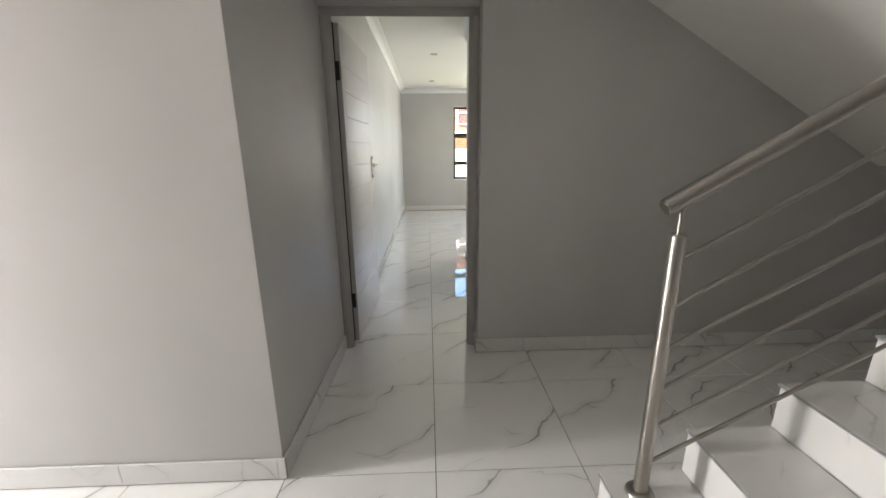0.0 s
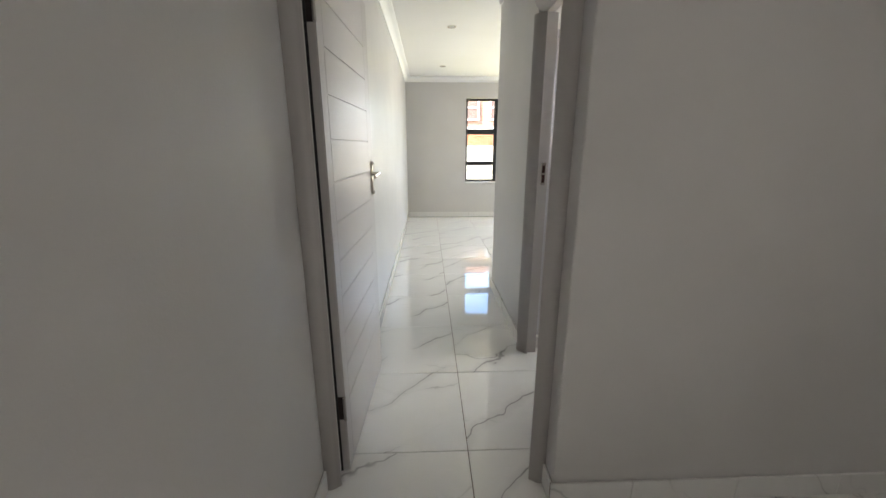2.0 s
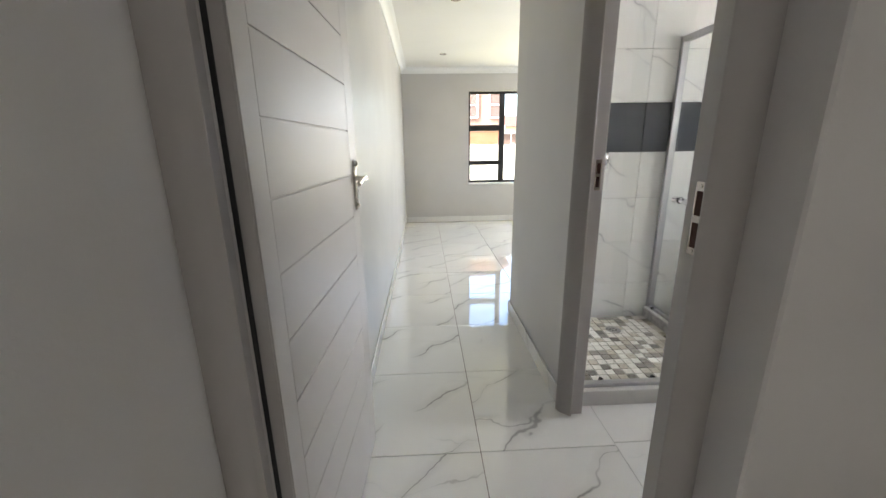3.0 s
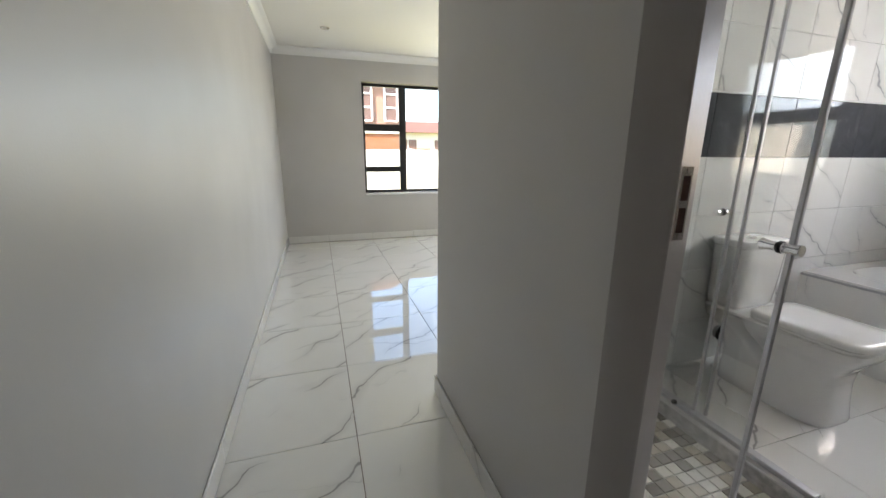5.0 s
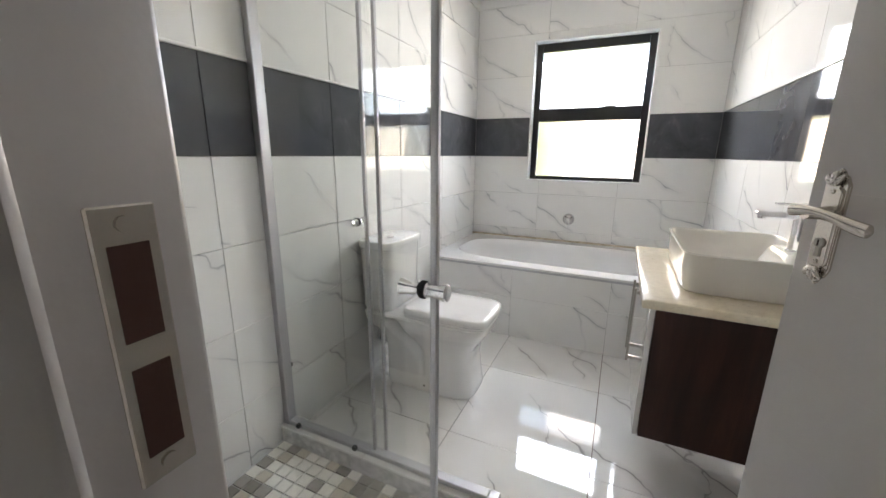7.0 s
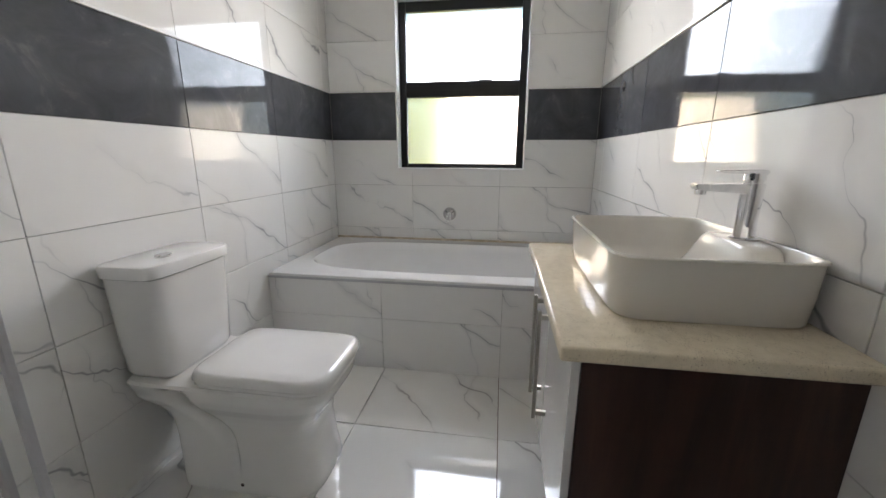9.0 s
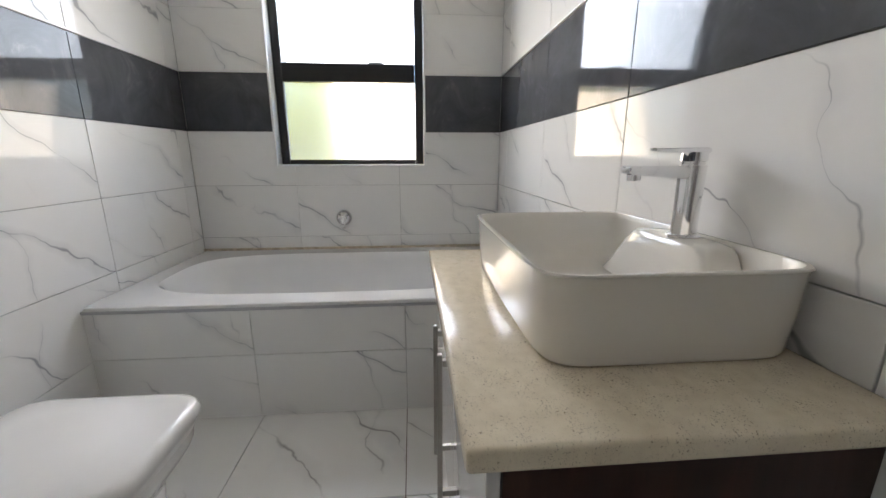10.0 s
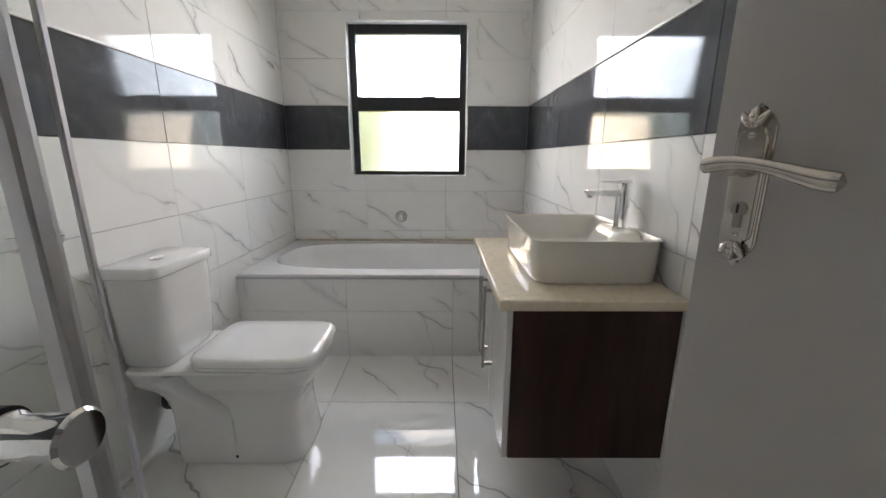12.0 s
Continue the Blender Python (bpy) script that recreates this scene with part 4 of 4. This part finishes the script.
    # cistern
    part("cistern", loft(bmesh.new(), [ring(0.138, 2.858, 3.028, 0.407, 7), ring(0.148, 2.848, 3.030, 0.425, 7), ring(0.157, 2.842, 3.032, 0.55, 7), ring(0.166, 2.838, 3.033, 0.742, 7)]), CERAMIC, root, "tapered white ceramic cistern", True)
    part("cistern_lid", loft(bmesh.new(), [ring(0.166, 2.838, 3.033, 0.7425, 7), ring(0.176, 2.828, 3.035, 0.748, 7), ring(0.177, 2.827, 3.035, 0.776, 7), ring(0.172, 2.832, 3.034, 0.784, 7), ring(0.150, 2.85, 3.02, 0.7875, 7)]), CERAMIC, root, "white ceramic cistern lid", True)
    part("flush_button", loft(bmesh.new(), [loop_points(2.09, 2.905, r, r * 0.8, 2, z, 28) for r, z in ((0.027, 0.786), (0.027, 0.793), (0.023, 0.796), (0.012, 0.7945))]), CHROME, root, "round chrome flush button", True)
    # outlet pipe
    pipe = part("outlet_pipe", tube([(cx + 0.02, 2.86, 0.18), (cx + 0.02, 2.95, 0.18), (cx + 0.02, 3.030, 0.18)], 0.042, 28), ALU, root, "grey plastic outlet pipe", True)
    part("collar", tube([(cx + 0.02, 2.985, 0.18), (cx + 0.02, 3.005, 0.18)], 0.050, 28), RUBBER, pipe, "black rubber collar", True)
    return root


toilet()

# ---- vanity ----


def vanity():
    root = thing("vanity_cabinet", "wall-hung vanity with dark walnut sides and pale gloss doors", "cabinet")
    x0, x1, y0, y1, z0, z1 = 1.685, 2.425, 1.2465, 1.688, 0.305, 0.7675
    part("side_panel", box((x0, y0, z0), (x0 + 0.017, y1, z1), 0.001), WALNUT, root, "dark walnut side panel")
    part("side_panel", box((x1 - 0.017, y0, z0), (x1, y1, z1), 0.001), WALNUT, root, "dark walnut side panel")
    part("bottom_panel", box((x0 + 0.018, y0, z0), (x1 - 0.018, y1, z0 + 0.016)), WALNUT, root)
    part("back_panel", box((x0 + 0.018, y0, z0 + 0.017), (x1 - 0.018, y0 + 0.008, z1)), GLOSS, root)
    mid = 1.992
    for a, b, hx in ((x0 + 0.001, mid - 0.002, mid - 0.056), (mid + 0.002, x1 - 0.001, mid + 0.056)):
        d = part("door", box((a, y1 + 0.002, z0 + 0.002), (b, y1 + 0.018, z1 - 0.004), 0.0012), GLOSS, root, "pale gloss cabinet door")
        h = part("handle", box((hx - 0.005, y1 + 0.044, 0.446), (hx + 0.005, y1 + 0.053, 0.742), 0.0015), STEEL, d, "square satin nickel bar handle")
        for z in (0.462, 0.726):
            part("handle", box((hx - 0.005, y1 + 0.0182, z - 0.006), (hx + 0.005, y1 + 0.0438, z + 0.006), 0.0008), STEEL, d)
    return root


vanity()


def countertop():
    bm = box((1.655, 1.2462, 0.7685), (2.445, 1.732, 0.7975), 0.006, 3)
    return tagged(part("countertop", bm, QUARTZ, smooth=True), "cream flecked engineered-stone worktop on the vanity", "worktop")


countertop()


def vessel_basin():
    root = thing("vessel_basin", "rectangular cream ceramic basin standing on the worktop", "basin")
    x0, x1, y0, y1, zb, zt = 1.772, 2.300, 1.2500, 1.627, 0.7978, 0.926
    cx, cy, hx, hy = (x0 + x1) / 2, (y0 + y1) / 2, (x1 - x0) / 2, (y1 - y0) / 2
    n = 144

    def ring(d, z, p=10, shift=0.0, dy=0.0):
        return loop_points(cx, cy + shift, hx - d, hy - d - dy, p, z, n)
    bm = loft(bmesh.new(), [ring(0.018, zb, 9, -0.002, 0.0), ring(0.012, zb + 0.002, 9, -0.002, 0.0), ring(0.009, zb + 0.008, 9, -0.002, 0.0), ring(0.006, zb + 0.06, 10, -0.001, 0.0), ring(0.003, zt - 0.008), ring(0.0, zt - 0.003), ring(0.0015, zt), ring(0.007, zt), ring(0.009, zt - 0.003),
                            ring(0.011, zt - 0.014, 10), ring(0.016, zt - 0.05, 9), ring(0.026, zt - 0.085, 8), ring(0.044, zt - 0.101, 7), ring(0.075, zt - 0.107, 6), ring(0.15, zt - 0.109, 4)])
    part("bowl", bm, BASIN, root, "thin-rimmed cream ceramic bowl", True)
    ledge = [loop_points(2.006, y0 + 0.008 + d / 2, w, d / 2, 6, z, 64) for w, d, z in ((0.165, 0.100, zt - 0.104), (0.145, 0.088, zt - 0.075), (0.122, 0.079, zt - 0.038), (0.108, 0.073, zt - 0.016), (0.094, 0.067, zt - 0.0065), (0.06, 0.05, zt - 0.0045))]
    part("tap_ledge", loft(bmesh.new(), ledge), BASIN, root, "raised ledge for the tap", True)
    part("waste", tube([(cx, cy + 0.02, zt - 0.1085), (cx, cy + 0.02, zt - 0.105)], [0.030, 0.026], 28), CHROME, root, "chrome basin waste", True)
    return root


vessel_basin()


def basin_tap():
    root = thing("basin_tap", "chrome single-lever basin mixer tap", "tap")
    x, y, z = 2.006, 1.286, 0.920
    part("base_ring", tube([(x, y, z), (x, y, z + 0.004), (x, y, z + 0.007)], [0.029, 0.029, 0.024], 32), CHROME, root, "", True)
    part("body", tube([(x, y, z + 0.007), (x, y, z + 0.05), (x, y, z + 0.128)], [0.0215, 0.0205, 0.022], 32), CHROME, root, "round chrome tap body", True)
    bm = extrude_profile([(0.0, 0.108), (0.118, 0.116), (0.124, 0.120), (0.124, 0.131), (0.0, 0.131)], -0.016, 0.016, lambda u, v, w: (x + w, y + u, z + v - 0.004))
    bmesh.ops.bevel(bm, geom=list(bm.edges), offset=0.003, segments=2, affect="EDGES")
    sp = part("spout", bm, CHROME, root, "flat chrome spout", True)
    part("aerator", tube([(x, y + 0.106, z + 0.112), (x, y + 0.106, z + 0.102)], 0.0115, 20), CHROME, sp, "", True)
    part("cartridge", tube([(x, y, z + 0.129), (x, y, z + 0.134), (x, y, z + 0.135), (x, y, z + 0.150)], [0.018, 0.018, 0.0215, 0.0205], 28), CHROME, root, "", True)
    bm = extrude_profile([(-0.018, 0.147), (0.070, 0.150), (0.078, 0.153), (0.078, 0.1565), (-0.014, 0.1585), (-0.022, 0.155)], -0.015, 0.015, lambda u, v, w: (x + w * (1.0 if u < 0.03 else 0.75), y + u, z + v))
    bmesh.ops.bevel(bm, geom=list(bm.edges), offset=0.002, segments=2, affect="EDGES")
    part("lever", bm, CHROME, root, "flat chrome lever", True)
    return root


basin_tap()

# ---- outside ----
structure("ground", box((-60, 7.2, -0.5), (60, 120, -0.15)), GROUND, "dry lawn and sand outside the windows", "ground")
structure("ground_east", box((4.0, -60, -0.5), (120, 7.19, -0.15)), GROUND, "dry lawn beside the house", "ground")


def boundary_wall():
    root = thing("boundary_wall", "white painted precast boundary wall", "garden wall", kind="structure")
    for k in range(14):
        x = -9.0 + 2.0 * k
        part("panel", box((x + 0.07, 14.55, -0.16), (x + 1.93, 14.62, 1.29), 0.006), WHITEWALL, root)
        part("post", box((x - 0.07, 14.5, -0.16), (x + 0.07, 14.66, 1.32), 0.006), WHITEWALL, root)
    return root


boundary_wall()


def barred_window(parent, x0, z0, x1, z1, y, cols, rows):
    w = part("window", box((x0, y - 0.02, z0), (x1, y + 0.02, z1)), DARKPANE, parent, "dark pane behind white bars")
    for k in range(cols + 1):
        x = x0 + (x1 - x0) * k / cols
        part("bar", box((x - 0.035, y - 0.06, z0), (x + 0.035, y - 0.021, z1)), TRIM, w)
    for k in range(rows + 1):
        z = z0 + (z1 - z0) * k / rows
        part("rail", box((x0, y - 0.055, z - 0.03), (x1, y - 0.022, z + 0.03)), TRIM, w)


def brick_house():
    root = thing("brick_house", "two-storey face-brick neighbour house with white barred windows", "house")
    part("lower_wall", box((-6, 18.0, -0.2), (3.35, 24, 1.95)), BRICKB, root, "orange face-brick lower wall")
    part("string_course", box((-6.05, 17.93, 1.951), (3.4, 24, 2.12), 0.01), WHITEWALL, root, "pale string course")
    part("upper_wall", box((-6, 18.0, 2.121), (3.35, 24, 4.25)), BRICKA, root, "pink face-brick upper wall")
    part("roof", extrude_profile([(-6.5, 4.251), (3.85, 4.251), (2.6, 4.75), (-5.2, 4.75)], 17.6, 24.4, lambda u, v, w: (u, w, v)), ROOF, root, "dark tiled roof")
    barred_window(root, 1.45, 2.45, 2.16, 4.0, 17.97, 1, 3)
    barred_window(root, 2.68, 2.45, 3.2, 4.0, 17.97, 1, 3)
    barred_window(root, -3.0, 2.45, -1.6, 4.0, 17.97, 2, 4)
    return root


brick_house()


def far_house(at, label):
    root = thing("far_house", label, "house", at=at)
    part("wall", box((-4.5, 0, -0.2), (4.5, 6, 2.6)), WHITEWALL, root, "white rendered wall")
    part("roof", extrude_profile([(-0.5, 2.601), (6.5, 2.601), (3.0, 3.6)], -4.9, 4.9, lambda u, v, w: (w, u, v)), ROOF, root)
    for x in (-3.3, -0.6, 2.1):
        w = part("window", box((x, -0.05, 0.9), (x + 1.3, -0.002, 2.1)), DARKPANE, root, "window")
        part("frame", box((x + 0.62, -0.07, 0.9), (x + 0.68, -0.051, 2.1)), TRIM, w)
    part("garage_door", box((-2.0, -0.06, -0.1), (-0.9, -0.003, 1.5)), BRICKB, root, "orange brick panel")
    return root


far_house(pose(9.0, 30, 0), "white rendered neighbour house beyond the wall")
structure("side_wall_outside", box((9.5, -12, -0.16), (9.7, 14.4, 1.75)), WHITEWALL, "white painted garden wall beside the house", "garden wall")


def shrub(at, label):
    root = thing("shrub", label, "shrub", at=at)
    rng = random.Random(4)
    bm = bmesh.new()
    tips = []
    for k in range(9):
        a = rng.uniform(0, 6.28)
        r = rng.uniform(0.1, 0.42)
        tip = (r * math.cos(a), r * math.sin(a), rng.uniform(0.9, 1.75))
        tips.append(tip)
        add_tube(bm, [(0.04 * math.cos(a), 0.04 * math.sin(a), 0), (tip[0] * 0.4, tip[1] * 0.4, tip[2] * 0.5), tip], [0.022, 0.015, 0.005], 6)
    part("trunk", bm, BARK, root, "thin branching stems")
    verts, faces = [], []
    for k in range(1500):
        t = rng.choice(tips)
        s = rng.uniform(0.45, 1.08)
        c = Vector((t[0] * s + rng.gauss(0, 0.12), t[1] * s + rng.gauss(0, 0.12), max(0.15, t[2] * s + rng.gauss(0, 0.1))))
        q = Euler((rng.uniform(0, 6.28), rng.uniform(0, 6.28), rng.uniform(0, 6.28))).to_matrix()
        L = rng.uniform(0.05, 0.09)
        i = len(verts)
        for p in ((-L, 0, 0), (0, -L * 0.4, 0.006), (L, 0, 0), (0, L * 0.4, 0.006)):
            verts.append(c + q @ Vector(p))
        faces += [(i, i + 1, i + 2), (i, i + 2, i + 3)]
    me = bpy.data.meshes.new("crown")
    me.from_pydata(verts, [], faces)
    me.materials.append(LEAF)
    ob = new("crown", me)
    ob.parent = root
    tagged(ob, "loose yellow-green leaves", kind="stuff")
    return root


shrub(pose(6.7, 3.15, -0.15) @ Matrix.Scale(1.7, 4), "yellow-green leafy shrub outside the bathroom window")

# ---- skirtings ----


def skirting(name, frame_m, us, label):
    ob = structure(name, box((0, 0, 0), (0.01, 0.01, 0.01)), GROUT, label, "skirting")
    me = ob.data
    me.clear_geometry()
    bm = add_box(bmesh.new(), (us[0], 0.0, -0.001), (us[-1], 0.094, 0.003))
    bm.transform(frame_m)
    bm.to_mesh(me)
    bm.free()
    lay("tile", ob, frame_m @ pose(0, 0, 0.003), us, [0.004, 0.098], lambda j: SKIRT, 0.008, 0.002, 0.001)
    return ob


skirting("baseboard_1", plane((0, 0, 0), (1, 0, 0), (0, 0, 1)), lines(-3.4, -0.589, -0.62, 0.6), "marble-look skirting tiles on the hall wall")
skirting("baseboard_2", plane((-0.60, 0, 0), Vector((0.028, 1.036, 0)).normalized(), (0, 0, 1)), lines(0.0, 1.018, 0.4, 0.6), "marble-look skirting tiles beside the door")
skirting("baseboard_3", plane((0, 0.932, 0), (1, 0, 0), (0, 0, 1)), lines(0.273, 3.55, 0.58, 0.4), "marble-look skirting tiles under the stairs")
skirting("baseboard_4", plane((BEDX, 0, 0), (0, 1, 0), (0, 0, 1)), lines(1.16, WY, 1.8, 0.6), "marble-look skirting tiles along the bedroom wall")
skirting("baseboard_5", plane((0, WY, 0), (1, 0, 0), (0, 0, 1)), lines(BEDX + 0.012, 4.05, 0.0, 0.6), "marble-look skirting tiles under the bedroom window")
skirting("baseboard_6", plane((0.43, 0, 0), (0, -1, 0), (0, 0, 1)), lines(-3.212, -2.07, -2.7, 0.6), "marble-look skirting tiles along the passage wall")
skirting("baseboard_7", plane((0, 3.2, 0), (-1, 0, 0), (0, 0, 1)), lines(-4.04, -0.43, -1.0, 0.6), "marble-look skirting tiles on the bathroom block")

skirting("baseboard_8", plane((0.283, 0, 0), (0, -1, 0), (0, 0, 1)), lines(-1.018, -0.932, -2.0, 0.6), "short marble-look skirting tile in the door reveal")

# ---- tiles ----
G = plane((0, 0, Z0), (1, 0, 0), (0, 1, 0))
lay("tile", floor_hall, G, lines(-3.45, 3.6, 0.0, 0.6), lines(-9.0, 0.6, 0.0, 0.6), lambda j: FLOOR, 0.008, 0.0035, 0.0006,
    holes=[(-3.6, 0.006, -0.607, 0.7)])
lay("tile", floor_hall, G, lines(0.6, 3.6, 0.0, 0.6), [0.6, 0.932], lambda j: FLOOR, 0.008, 0.0035, 0.0006)
# the row that runs through the doorway
lay("tile", floor_hall, G, [-0.6, 0.0, 0.6], [0.6, 1.2], lambda j: FLOOR, 0.008, 0.0035, 0.0006)
lay("tile", floor_bed, G, lines(BEDX, 4.05, 0.0, 0.6), lines(1.2, WY, 0.0, 0.6), lambda j: FLOOR, 0.008, 0.0035, 0.0006,
    holes=[(0.586, 1.0, 4.1, 3.12)])
lay("tile", floor_bed, G, lines(0.586, 3.72, 2.375 - 1.8, 0.6), lines(1.24, 3.045, 1.816 - 0.6, 0.6), lambda j: FLOOR, 0.008, 0.0035, 0.0006,
    holes=[(0.58, 2.062, 1.48, 3.1), (2.82, 1.2, 3.8, 3.1)])
rng = random.Random(11)
tray = structure("shower_floor", box((0.526, 2.14, -0.007), (1.404, 3.045, 0.004)), WGROUT, "white and grey mosaic floor of the shower", "shower floor")
P = 0.0522
for i in range(17):
    for j in range(17):
        m = MOS[rng.choices((0, 1, 2, 3), (0.56, 0.18, 0.17, 0.09))[0]]
        ob = new("mosaic_tile", piece_mesh(P - 0.005, P - 0.005, 0.006, 0.0012, m))
        ob.parent = tray
        ob.matrix_world = pose(0.5275 + P * (i + 0.5), 2.146 + P * (j + 0.5), 0.0035)
ROWS_Z = [0.0, 0.276, 0.587, 0.897, 1.204, 1.517, 1.834, 2.14, 2.435]
pick = lambda j: BAND if j == 4 else WTILE
lay("tile", wall_n, plane((0, 3.048, 0), (1, 0, 0), (0, 0, 1)), lines(0.526, 3.724, 2.432, 0.592), ROWS_Z, pick, 0.008, 0.0022)
lay("tile", wall_s, plane((0, 1.237, 0), (-1, 0, 0), (0, 0, 1)), lines(-3.724, -0.526, -1.712, 0.605), ROWS_Z, pick, 0.008, 0.0022)
lay("tile", wall_w, plane((0.517, 0, 0), (0, 1, 0), (0, 0, 1)), lines(2.062, 3.04, 2.44, 0.6), ROWS_Z, pick, 0.008, 0.0022)
lay("tile", wall_be, plane((3.732, 0, 0), (0, -1, 0), (0, 0, 1)), lines(-3.04, -1.245, -1.852, 0.611), ROWS_Z, pick, 0.008, 0.0022,
    holes=[(-BW[2] - 0.002, BW[1] - 0.002, -BW[0] + 0.002, BW[3] + 0.002)])
lay("tile", bath_front, plane((2.823, 0, 0), (0, -1, 0), (0, 0, 1)), lines(-3.04, -1.245, -1.815, 0.61), [0.0, 0.283, 0.491], lambda j: WTILE, 0.008, 0.0022)
